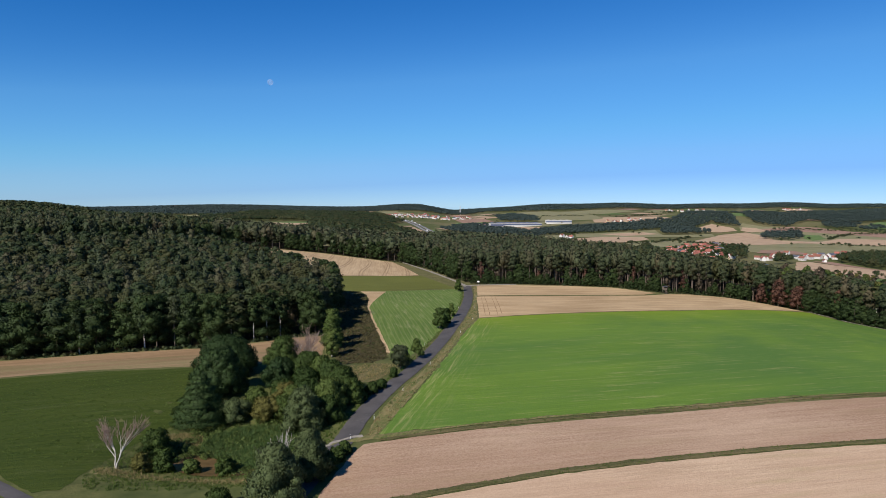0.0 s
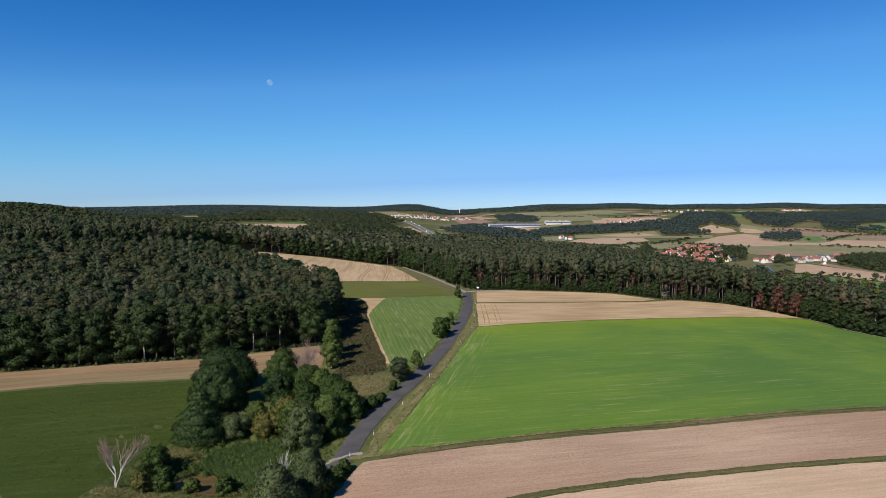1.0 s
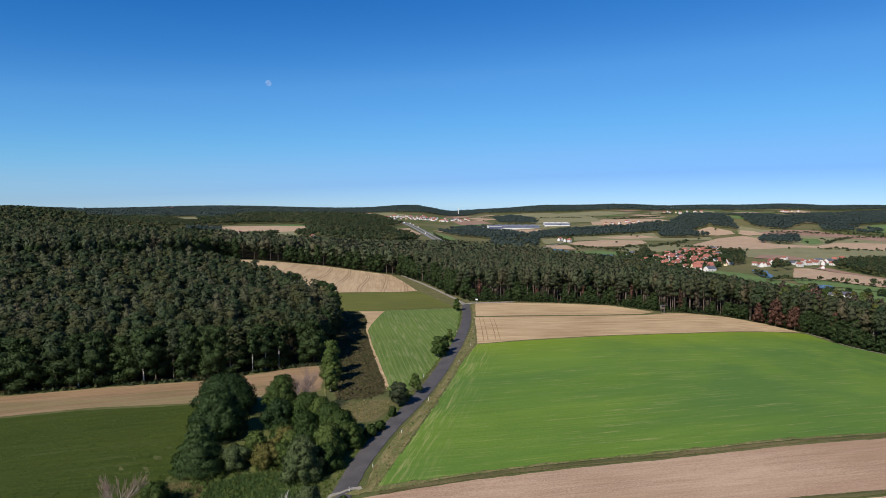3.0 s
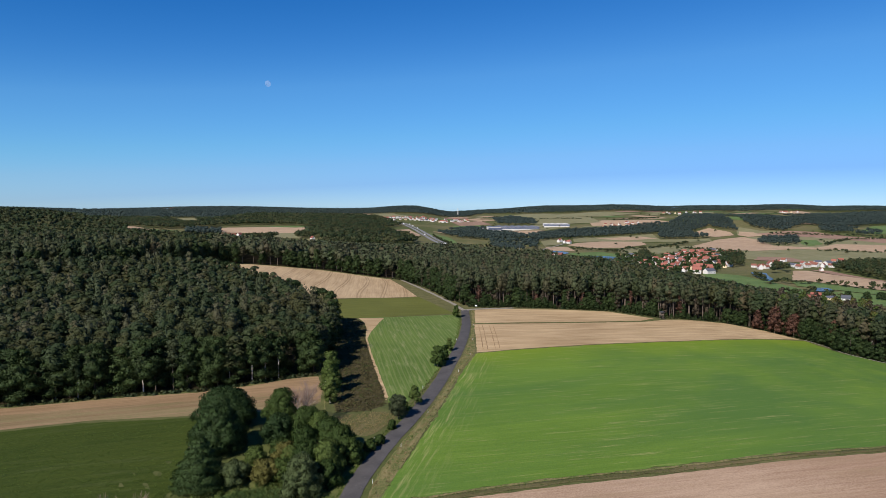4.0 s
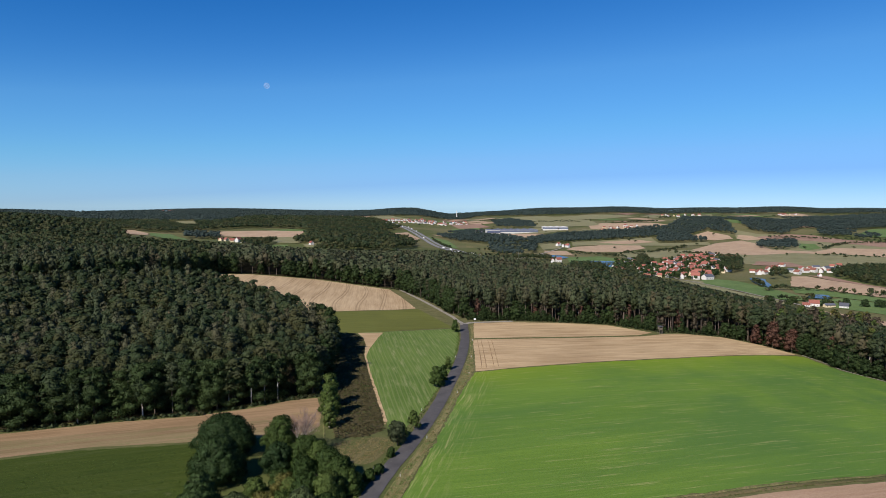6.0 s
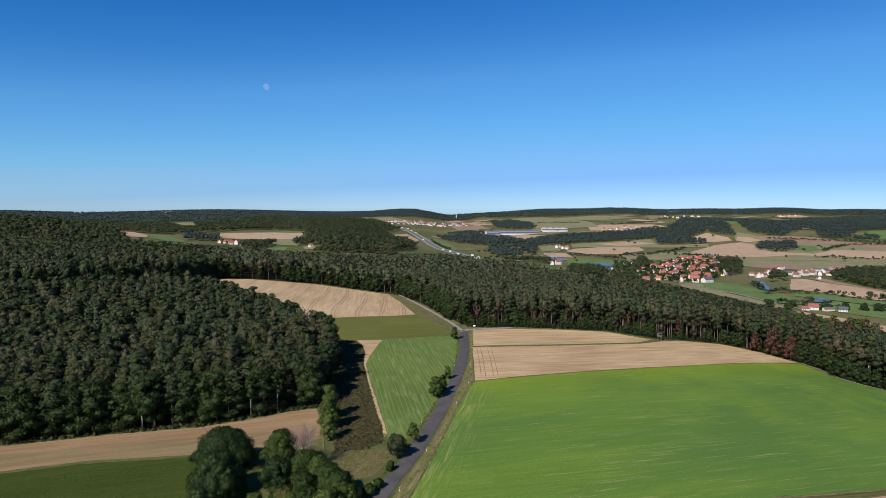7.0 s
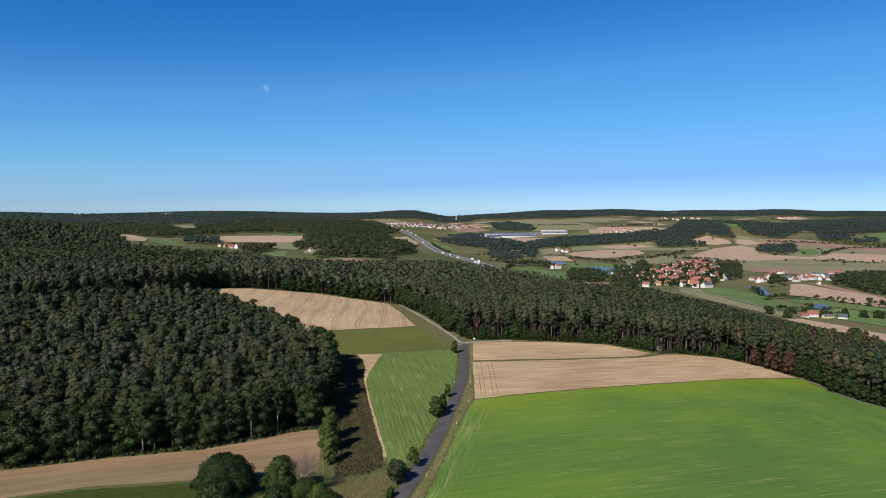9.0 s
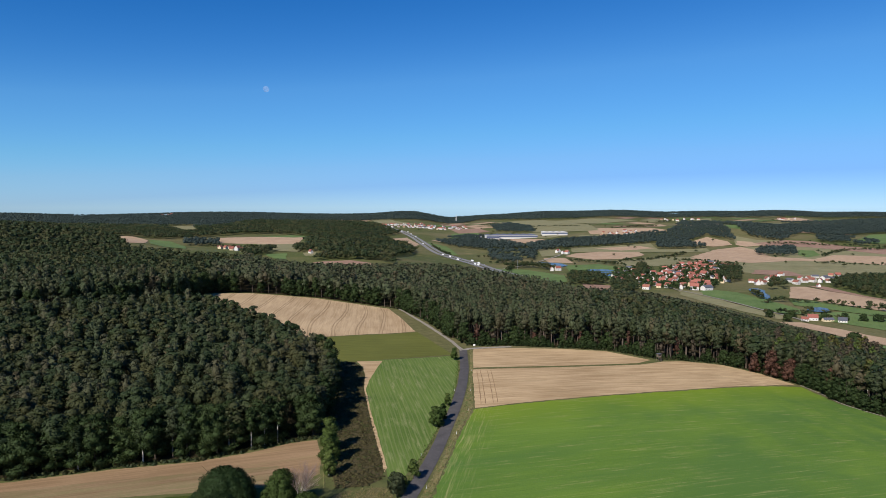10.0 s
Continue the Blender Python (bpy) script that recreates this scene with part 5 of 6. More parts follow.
def far_crown(rng, tall, radius, leaf, count, n):
    lumps = heap(rng, n, tall * 0.45, tall, radius, radius * 0.55, 0.8, 0.4)
    return joined([leaf_shell(rng, lumps, count, leaf, 0.75, -0.1, False, 1.1), *cores(lumps[-2:-1], 1.05)])


def stature(x, y):
    """Trees stand lower where the slope falls off to the valley."""
    return 1 - 0.012 * np.clip(-height(x, y) - 3, 0, 40)


for outline, share, seed, tall in ((FOREST_LEFT, 0.26, 17, (0.90, 1.18)), (FOREST_BACK, 0.5, 19, (1.06, 1.34)), (FOREST_RIGHT, 0.9, 18, (1.08, 1.30))):
    rng = R(seed)
    x, y = grove(rng, outline, 5.3, 0, 560)
    fade = stature(x, y)
    pines = rng.rand(len(x)) < share * (1 - 0.6 * ease(130, 200, x)) * np.where(np.sin(x / 47 + 1) * np.sin(y / 61) > -0.2, 1.0, 0.35)
    if outline is FOREST_LEFT:
        pines &= ~near_line(x, y, EDGE_LEFT[:9], 24)
    thin = pines | (rng.rand(len(x)) < 0.62)
    x, y, pines, fade = x[thin], y[thin], pines[thin], fade[thin]
    for v in range(2):
        for (lo, hi, fine), (mask, maker, material, bark, what) in itertools.product(((0, 330, (460, 0.38)), (330, 900, (170, 0.60))), ((pines, inner_pine, PINE, PINE_BARK, "pine"), (~pines, inner_broadleaf, MIXED, BARK, "broadleaf"))):
            reach = np.hypot(x, y)
            pick = np.flatnonzero(mask & (reach >= lo) & (reach < hi))[v::2]
            if not len(pick):
                continue
            template, slots = tops(rng, maker(R(200 + v), fine))
            rows = rows_of(rng, x[pick], y[pick], (0.85, 1.25) if what == "pine" else (0.95, 1.6), tall)
            rows[:, 5] *= fade[pick]
            scattered(what + "_forest", template, rows, material,
                      "dense green %s forest seen from above" % what, "forest", "forests", slots, (bark,))

HILL_WOODS = [(-700, 1830), (-690, 1960), (-640, 2090), (-560, 2150), (-900, 2600), (-2400, 2900), (-1600, 1950), (-950, 1960), (-790, 1810)]
MIDDLE_WOODS = [(-235, 1300), (-300, 1500), (-355, 1740), (-372, 1985), (-560, 2150), (-900, 2600), (-900, 3200), (-400, 3250), (-300, 3060), (-150, 2600), (-215, 2250), (-100, 2030), (-55, 1760), (-80, 1560), (-90, 1250), (-145, 1240)]
RIDGE_LEFT = [(-900, 2600), (-2400, 2900), (-3600, 3300), (-3300, 3600), (-2300, 4250), (-1300, 4650), (-300, 4780), (-110, 4500), (-340, 3900), (-500, 3750), (-620, 3400), (-900, 3250)]
RIDGE_RIGHT = [(110, 4480), (350, 4800), (1200, 4650), (2200, 4250), (3300, 3550), (3000, 3100), (2000, 3300), (1850, 3400), (1500, 3500), (1100, 3500), (900, 3600), (500, 3550), (250, 3950)]
VALLEY_WOODS = [
    ("dark belt of trees across the valley", [(272, 2060), (435, 2264), (602, 2304), (787, 2352), (724, 2124), (536, 2048), (376, 1955), (269, 1854)]),
    ("wooded hill above the valley fields", [(664, 2008), (762, 2276), (878, 2408), (960, 2432), (1022, 2332), (945, 2084), (900, 2204), (792, 2100), (805, 1971), (765, 1934), (655, 1954)]),
    ("wooded knoll behind the factory", [(251, 3208), (352, 3328), (415, 2960), (386, 2652), (249, 2812)]),
    ("long wood along the far ridge", [(1063, 2356), (1490, 2772), (1880, 2644), (1690, 2376), (1530, 2320), (1346, 2184), (1242, 2236), (1070, 2036), (1026, 2148)]),
    ("scrubby wood on the far slope", [(1233, 2152), (1319, 2140), (1344, 1997), (1271, 1876), (1208, 1931), (1184, 2036)]),
    ("copse of trees in stubble fields", [(857, 1772), (912, 1856), (1016, 1871), (936, 1703), (882, 1663), (830, 1705)]),
    ("dark wood beside the houses", [(665, 1106), (744, 1186), (860, 1204), (1000, 1250), (760, 900), (659, 920), (631, 933), (643, 1024), (643, 1066)]),
    ("round group of trees by the village", [(517, 1206), (600, 1380), (625, 1400), (619, 1335), (532, 1152), (497, 1117)]),
    ("riverside trees beside the pond", [(552, 1092), (590, 1140), (600, 1125), (512, 950), (489, 932), (503, 990)]),
    ("broken woods between motorway and factory", [(145, 1980), (233, 2112), (285, 1969), (246, 1647), (194, 1471), (146, 1498), (126, 1656)]),
    ("dark thicket in the valley meadow", [(230, 1179), (258, 1251), (301, 1227), (291, 1117), (265, 1082), (219, 1084)]),
    ("trees below the village", [(269, 1030), (303, 1135), (343, 1153), (304, 993), (259, 923)]),
    ("riverside trees by a meadow", [(136, 1527), (220, 1471), (245, 1361), (218, 1300), (180, 1380), (132, 1448)]),
    ("tree belt beside the motorway", [(-10, 2259), (109, 2380), (232, 2184), (259, 1990), (128, 1920), (60, 2000)]),
    ("dark wood on the ridge behind the town", [(-620, 3420), (-500, 3750), (-340, 3900), (-110, 4500), (110, 4480), (200, 3850), (120, 3500), (-100, 3480), (-250, 3460), (-420, 3430)]),
    ("garden trees at the village pond", [(354, 1183), (424, 1403), (462, 1472), (440, 1380), (394, 1232)]),
    ("trees round the hamlet", [(-640, 1640), (-560, 1670), (-600, 1790), (-690, 1790)]),
    ("wood behind the reddish field", [(-245, 1232), (-228, 1290), (-90, 1255), (-75, 1160), (-110, 1240), (-160, 1245)]),
    ("trees below the hamlet", [(-395, 1300), (-392, 1350), (-350, 1440), (-345, 1330), (-362, 1265)]),
    ("trees between two paddocks", [(-300, 1365), (-330, 1480), (-290, 1480), (-262, 1380)]),
    ("wood on the valley's far saddle", [(-300, 3900), (-110, 4450), (110, 4480), (250, 3950), (180, 3800), (-80, 3750)]),
    ("dark wood beyond the motorway", [(20, 2480), (100, 2620), (190, 2560), (140, 2420)]),
    ("wood on the far right ridge", [(1500, 2900), (2400, 3200), (2300, 2750), (1950, 2650), (1700, 2800)]),
    ("wood below the ridge hamlet", [(1050, 2900), (1180, 3180), (1430, 3000), (1300, 2700), (1120, 2650)]),
]
mid_a, mid_b, far_a, far_b = far_crown(R(301), 16, 4.6, 1.1, 44, 7), far_crown(R(302), 17, 6.8, 1.7, 36, 8), far_crown(R(303), 15, 9.0, 2.6, 22, 9), far_crown(R(304), 16, 11.0, 3.2, 12, 9)
rng = R(21)
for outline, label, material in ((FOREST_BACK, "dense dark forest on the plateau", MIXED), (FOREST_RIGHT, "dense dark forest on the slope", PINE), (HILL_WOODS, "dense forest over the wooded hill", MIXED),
                                 (MIDDLE_WOODS, "dark forest beyond the hamlet", MIXED), (RIDGE_LEFT, "dark forest on the far ridge", HAZY_FAR_WOOD), (RIDGE_RIGHT, "dark forest on the far ridge", HAZY_FAR_WOOD)):
    for template, gap, lo, hi in ((mid_a, 8.2, 560, 1000), (mid_b, 12.4, 1000, 1750), (far_a, 17.0, 1750, 2700), (far_b, 22, 2700, 5000)):
        x, y = grove(rng, outline, gap, lo, hi)
        if len(x):
            high = outline is FOREST_RIGHT or outline is FOREST_BACK and hi < 1200
            rows = rows_of(rng, x, y, (0.85, 1.4), (1.12, 1.36) if high else (0.75, 1.1))
            if outline is FOREST_RIGHT:
                rows[:, 5] *= stature(x, y)
            scattered("far_forest", template, rows, material, label, "forest", "forests")
for label, outline in VALLEY_WOODS:
    mean_y = sum(p[1] for p in outline) / len(outline)
    template, gap, tall = (mid_a, 7.8, (0.55, 0.95)) if mean_y < 1500 else (mid_b, 11.5, (0.60, 0.95)) if mean_y < 2500 else (far_a, 16.0, (0.6, 0.95))
    x, y = grove(rng, outline, gap, fields=False)
    if "broken" in label or "scrubby" in label or "riverside" in label:
        keep = np.array([noise.noise((a / 45, b / 80, 5)) > 0.02 for a, b in zip(x, y)])
        x, y = x[keep], y[keep]
    # woods past 1500 m take the leaf colour with haze mixed in
    scattered("copse", template, rows_of(rng, x, y, (0.8, 1.2), tall), MIXED if mean_y < 1500 else HAZY_FAR_WOOD, label, "woods", "valley woods")
HEDGES = [
    ("hedge between valley fields", [(460, 1560), (520, 1610), (620, 1720), (680, 1800)]), ("hedge along a stubble field", [(380, 1500), (440, 1560), (470, 1600)]),
    ("hedge on the valley side", [(975, 1660), (1040, 1730), (1120, 1790), (1240, 1800)]), ("hedge on the far slope", [(1000, 2000), (1100, 1960), (1200, 1890), (1300, 1830)]),
    ("shrubs along a field path", [(860, 1500), (900, 1480), (960, 1440), (1020, 1400)]), ("riverside trees", [(314, 1592), (351, 1543), (393, 1502), (414, 1445)]),
    ("riverside trees", [(440, 880), (470, 900), (520, 880), (570, 800)]), ("trees along the lane", [(395, 800), (430, 790), (450, 770), (470, 745)]),
    ("bushes on the pond's bank", [(457, 915), (468, 955), (486, 1010)]), ("bushes on the small pond's bank", [(458, 812), (470, 800), (486, 802)]), ("bushes below the fish ponds", [(296, 1222), (325, 1228), (352, 1232)]),
    ("trees by the farmhouse", [(500, 735), (520, 740), (545, 745)]), ("hedge beside the meadow", [(560, 850), (600, 800), (650, 760)]),
    ("trees along the motorway", [(30, 1750), (0, 1900), (-20, 2040)]), ("trees below the motorway", [(140, 1330), (160, 1420), (150, 1500)]),
    ("hedge by the far halls", [(420, 2300), (520, 2330), (640, 2300)]), ("far hedge", [(400, 2980), (520, 2990), (640, 2960)]), ("far hedge", [(700, 2650), (820, 2680), (900, 2700)]),
    ("trees behind the ponds", [(330, 1250), (400, 1300), (450, 1400)]), ("trees among the village gardens", [(420, 1080), (470, 1150), (520, 1250), (560, 1400)]),
    ("trees behind the village", [(560, 1560), (620, 1560), (680, 1480)]), ("trees by the hamlet", [(-600, 1660), (-540, 1640), (-480, 1590), (-420, 1540), (-370, 1490)]),
]
for outline in PARCELS[::4]:
    HEDGES.append(("dark hedge along a parcel in the valley", [outline[0], outline[1]]))
hedge_tree = far_crown(R(305), 9, 4.0, 1.5, 30, 6)
for label, line in HEDGES:
    spots = np.array(along(line, 6.0, rng, 3.0))
    scattered("hedge", hedge_tree, rows_of(rng, spots[:, 0], spots[:, 1], (0.5, 1.3), (0.35, 1.0)), MIXED, label, "hedge", "valley hedges")
spots = np.array([(x, y) for x, y in zip(rng.uniform(-100, 1500, 420), rng.uniform(1300, 3300, 420)) if x < 0.7 * y and beyond_foot(x, y) > 30 and noise.noise((x / 160, y / 200, 3)) > 0.12 and rng.rand() < 0.8])
scattered("field_trees", hedge_tree, rows_of(rng, spots[:, 0], spots[:, 1], (0.6, 1.3), (0.5, 1.1)), MIXED, "scattered trees and shrubs in the valley", "trees", "valley trees")

# ---- grasses ----
def blades(rng, count, tall, spread, width):
    V, T = [], []
    for k in range(count):
        a, b = rng.uniform(0, 2 * math.pi), rng.uniform(0, 2 * math.pi)
        x, y = spread * rng.uniform(0, 1) * math.cos(a), spread * rng.uniform(0, 1) * math.sin(a)
        h = tall * rng.uniform(0.6, 1.1)
        c, s = math.cos(b) * width, math.sin(b) * width
        V += [(x - c, y - s, 0), (x + c, y + s, 0), (x + rng.normal() * tall * 0.25, y + rng.normal() * tall * 0.25, h)]
        T.append((3 * k, 3 * k + 1, 3 * k + 2))
    return np.array(V), np.array(T)


def strew(rng, outline, count):
    xs, ys = [p[0] for p in outline], [p[1] for p in outline]
    x, y = rng.uniform(min(xs), max(xs), count), rng.uniform(min(ys), max(ys), count)
    ok = inside(x, y, outline)
    return x[ok], y[ok]


REEDS = [(-51, 135), (-52, 143), (-45, 147.5), (-36, 146), (-31, 138), (-30, 131), (-32, 125), (-37, 121.5), (-40, 127), (-46, 132)]
x, y = strew(rng, REEDS, 8000)
scattered("reed_bed", blades(R(401), 8, 1.15, 0.6, 0.09), rows_of(rng, x, y, (0.8, 1.3), (0.4, 1.2)), REED, "dense green reed bed beside the pond", "reeds")
x, y = strew(rng, [(-60, 138), (-53, 148), (-40, 152), (-27, 146), (-26, 122), (-33, 116), (-40, 119), (-46, 131), (-55, 132)], 900)
scattered("weeds", leaf_shell(R(409), [(0, 0, 0.25, 0.7, 0.55)], 80, 0.12, 0.4, -0.2), rows_of(rng, x, y, (0.5, 1.3), (0.5, 1.5)), LIGHT_LEAF, "leafy green weeds among reeds by the pond", "weeds")
for outline, count in ((VERGE_R, 9500), (BANK, 1500), (BANK_2, 800), (CLEARING, 500)):
    x, y = strew(rng, outline, count)
    scattered("dry_grass", blades(R(402), 8, 0.6, 0.4, 0.06), rows_of(rng, x, y, (0.7, 1.5), (0.35, 1.4)), STRAW, "tufts of dry straw-coloured verge grass", "grass")
x, y = strew(rng, [(-80, 185), (-62, 190), (-58, 165), (-62, 140), (-68, 118), (-84, 124), (-118, 150), (-120, 175)], 2600)
scattered("meadow_grass", blades(R(403), 7, 0.26, 0.6, 0.10), rows_of(rng, x, y, (0.7, 1.5), (0.4, 1.2)), TUFT, "tufts of lush meadow grass", "grass")
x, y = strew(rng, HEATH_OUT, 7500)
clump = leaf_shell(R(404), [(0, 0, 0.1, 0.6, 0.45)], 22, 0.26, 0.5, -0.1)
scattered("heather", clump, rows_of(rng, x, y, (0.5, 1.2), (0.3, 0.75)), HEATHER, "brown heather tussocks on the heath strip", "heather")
left_edge = np.array(along(ROAD[4:15], 0.5, rng, 0.5))
x, y = left_edge[:, 0] - 3.4 + rng.normal(size=len(left_edge)) * 0.4, left_edge[:, 1]
scattered("verge_grass", blades(R(405), 7, 0.6, 0.4, 0.07), rows_of(rng, x, y, (0.7, 1.4), (0.5, 1.2)), TUFT, "tufts of green grass along the road's edge", "grass")
x, y = strew(rng, [(-64, 146), (-56, 156), (-46, 156), (-33, 152), (-23, 145), (-24, 120), (-27, 112), (-62, 110), (-66, 117)], 3800)
keep = ~inside(x, y, POND)
scattered("rough_grass", blades(R(406), 8, 0.5, 0.5, 0.06), rows_of(rng, x[keep], y[keep], (0.7, 1.4), (0.4, 1.2)), TUFT, "rough uncut grass round the pond", "grass")
for line, wide in ((STRIP_A, 1.0), (STRIP_B, 1.0)):
    spots = np.array(along(flowing(line, 6), 0.35, rng, wide))
    scattered("strip_grass", blades(R(407), 7, 0.45, 0.35, 0.05), rows_of(rng, spots[:, 0], spots[:, 1], (0.7, 1.4), (0.4, 1.2)), TUFT, "tall rough grass on the field strip", "grass")
weeds = np.array(along(EDGE_LEFT[1:9], 0.9, rng, 1.2))
scattered("edge_scrub", clump, rows_of(rng, weeds[:, 0], weeds[:, 1] - 2.0, (0.8, 2.0), (0.8, 2.2)), MIXED, "low scrub along the oak forest's edge", "scrub")
weeds = np.array(along(EDGE_RIGHT[5:], 1.2, rng, 1.2))
scattered("edge_scrub", clump, rows_of(rng, weeds[:, 0], weeds[:, 1] - 1.0, (0.8, 2.2), (0.8, 2.5)), MIXED, "low scrub along the pine forest's edge", "scrub")

# ---- roadside furniture ----
def delineator(x, y):
    post = thing("delineator_post", "white roadside marker post with a black band", "post", "marker posts", pose(x, y, float(height(x, y)) + 0.1))
    bm = bmesh.new()
    bmesh.ops.create_cone(bm, cap_ends=True, segments=8, radius1=0.065, radius2=0.06, depth=1.05, matrix=Matrix.Translation((0, 0, 0.42)))
    part("shaft", bm, WHITE, post)
    bm = bmesh.new()
    bmesh.ops.create_cone(bm, cap_ends=True, segments=8, radius1=0.069, radius2=0.067, depth=0.20, matrix=Matrix.Translation((0, 0, 0.76)))
    part("band", bm, BLACK, post, "black band")
    return post


first_post = delineator(-22.6, 147)
for x, y in ((-15.6, 146), (-3.9, 196), (6.6, 243), (12.2, 270), (14.6, 300), (17.2, 340), (-10.4, 168), (-17.8, 172), (-6.2, 222), (7.2, 300), (-19.3, 133.8)):
    copy_thing(first_post, pose(x, y, float(height(x, y)) + 0.1))


def high_seat(x, y):
    """A hunter's raised hide."""
    hide = thing("hunting_hide", "weathered wooden hunting hide on stilts at the forest edge", "hide", at=pose(x, y, float(height(x, y)), 0, 0, 12))
    for sx in (-0.8, 0.8):
        for sy in (-0.8, 0.8):
            v, f = tube_arrays([(sx * 1.3, sy * 1.3, 0), (sx, sy, 2.6)], [0.09, 0.08], 6)
            leg = new("leg", mesh_of("leg", v, f, [WOOD]))
            leg.parent = hide
    bm = bmesh.new()
    for lo, hi in (((-1, -1, 2.5), (1, 1, 2.6)), ((-1, -1, 2.6), (-0.94, 1, 4.3)), ((0.94, -1, 2.6), (1, 1, 4.3)), ((-1, 0.94, 2.6), (1, 1, 4.3)), ((-1, -1, 2.6), (1, -0.94, 3.4)), ((-1, -1, 4.0), (1, -0.94, 4.3))):
        box(bm, lo, hi)
    part("cabin", bm, WOOD, hide)
    bm = bmesh.new()
    box(bm, (-1.25, -1.3, 4.32), (1.25, 1.25, 4.42))
    part("roof", bm, SLATE, hide, "dark felted roof")
    v, f = joined([tube_arrays([(s, -2.0, 0), (s, -1.0, 2.6)], [0.05, 0.05], 5) for s in (-0.3, 0.3)] + [tube_arrays([(-0.3, -2 + 0.38 * k, k), (0.3, -2 + 0.38 * k, k)], [0.03, 0.03], 4) for k in (0.5, 1.0, 1.5, 2.0)])
    ladder = new("ladder", mesh_of("ladder", v, f, [WOOD]))
    ladder.parent = hide


high_seat(126, 371)
sign = thing("road_sign", "small white road sign on a steel post at the junction", "sign", at=pose(21.5, 397.5, float(height(21.5, 397.5))))
v, f = tube_arrays([(0, 0, -0.2), (0, 0, 2.6)], [0.06, 0.06], 6)
pole_piece = new("pole", mesh_of("pole", v, f, [METAL]))
pole_piece.parent = sign
bm = bmesh.new()
box(bm, (-0.7, -0.08, 1.9), (0.7, -0.05, 2.7))
part("plate", bm, WHITE, sign)

# ---- buildings ----
def gable_house(name, label, wide, long, eaves, ridge, wall, roof, group, at, chimney=True, openings=False):
    """A house with gabled roof, eaves and chimney."""
    house = thing(name, label, "house", group, at)
    bm = bmesh.new()
    w, l = wide / 2, long / 2
    base = [bm.verts.new(p) for p in ((-w, -l, -1.5), (w, -l, -1.5), (w, l, -1.5), (-w, l, -1.5))]
    top = [bm.verts.new(p) for p in ((-w, -l, eaves), (w, -l, eaves), (w, l, eaves), (-w, l, eaves))]
    peak = [bm.verts.new((0, -l, ridge)), bm.verts.new((0, l, ridge))]
    bm.faces.new(base[::-1])
    bm.faces.new((base[0], base[1], top[1], peak[0], top[0]))
    bm.faces.new((base[2], base[3], top[3], peak[1], top[2]))
    bm.faces.new((base[1], base[2], top[2], top[1]))
    bm.faces.new((base[3], base[0], top[0], top[3]))
    bm.faces.new((top[1], top[2], peak[1], peak[0]))
    bm.faces.new((top[3], top[0], peak[0], peak[1]))
    part("wall", bm, wall, house)
    bm = bmesh.new()
    slope = (ridge - eaves) / w
    for s in (-1, 1):
        lo = (s * (w + 0.6), eaves - 0.6 * slope + 0.1)
        ring = [(lo[0], lo[1]), (0, ridge + 0.1), (0, ridge + 0.4), (lo[0], lo[1] + 0.3)]
        ends = [[bm.verts.new((x, y, z)) for x, z in ring] for y in (-l - 0.5, l + 0.5)]
        for k in range(4):
            bm.faces.new((ends[0][k], ends[0][(k + 1) % 4], ends[1][(k + 1) % 4], ends[1][k]))
        bm.faces.new(ends[0][::-1])
        bm.faces.new(ends[1])
    bmesh.ops.recalc_face_normals(bm, faces=bm.faces[:])
    cover = part("roof", bm, roof, house)
    if chimney:
        bm = bmesh.new()
        box(bm, (w * 0.2, -0.4, ridge - 1.5), (w * 0.2 + 0.7, 0.4, ridge + 1.1))
        part("chimney", bm, BROWN_TILE, cover)
    if openings:
        for s in (-1, 1):
            for y in np.linspace(-l * 0.65, l * 0.65, 3):
                bm = bmesh.new()
                box(bm, (min(s * (w - 0.02), s * (w + 0.05)), y - 0.5, 1.0), (max(s * (w - 0.02), s * (w + 0.05)), y + 0.5, 2.3))
                part("window", bm, PANE, house)
        for x, z in ((-w * 0.45, 1.0), (w * 0.45, 1.0), (0, eaves + 0.6)):
            bm = bmesh.new()
            box(bm, (x - 0.55, -l - 0.05, z), (x + 0.55, -l + 0.02, z + 1.3))
            part("window", bm, PANE, house)
    return house


def stand(x, y, turn, size=1.0):
    return pose(x, y, float(height(x, y)) + 0.3, 0, 0, turn) @ Matrix.Scale(size, 4)


masters = []
for i, (wide, long, eaves, ridge, wall, roof, label) in enumerate([
        (9, 13, 5.2, 9.6, RENDERED, RED_TILE, "white village house with red tiled roof"), (10, 15, 6.0, 10.8, RENDERED, RED_TILE, "large white village house with steep red roof"),
        (8.5, 11, 4.0, 8.2, CREAM, RED_TILE, "cream village house with orange-red roof"), (9, 14, 4.6, 8.6, RENDERED, BROWN_TILE, "white village house with brown roof"),
        (12, 20, 4.8, 8.4, RENDERED, SLATE, "long barn with dark roof")]):
    masters.append(gable_house("house", label, wide * 0.9, long * 0.9, eaves * 1.08, eaves * 1.08 + (ridge - eaves) * 0.95, wall, roof, "village houses", stand(*[(470, 1180), (500, 1230), (440, 1140), (540, 1290), (455, 1250)][i], 30 * i), openings=True))
vr = R(55)
VILLAGE = [(352, 1065), (400, 1180), (452, 1345), (540, 1470), (630, 1510), (640, 1420), (590, 1330), (560, 1240), (500, 1138), (440, 1040), (405, 1010)]
taken = [(470, 1180), (500, 1230), (440, 1140), (540, 1290), (455, 1250)]
spread = 0
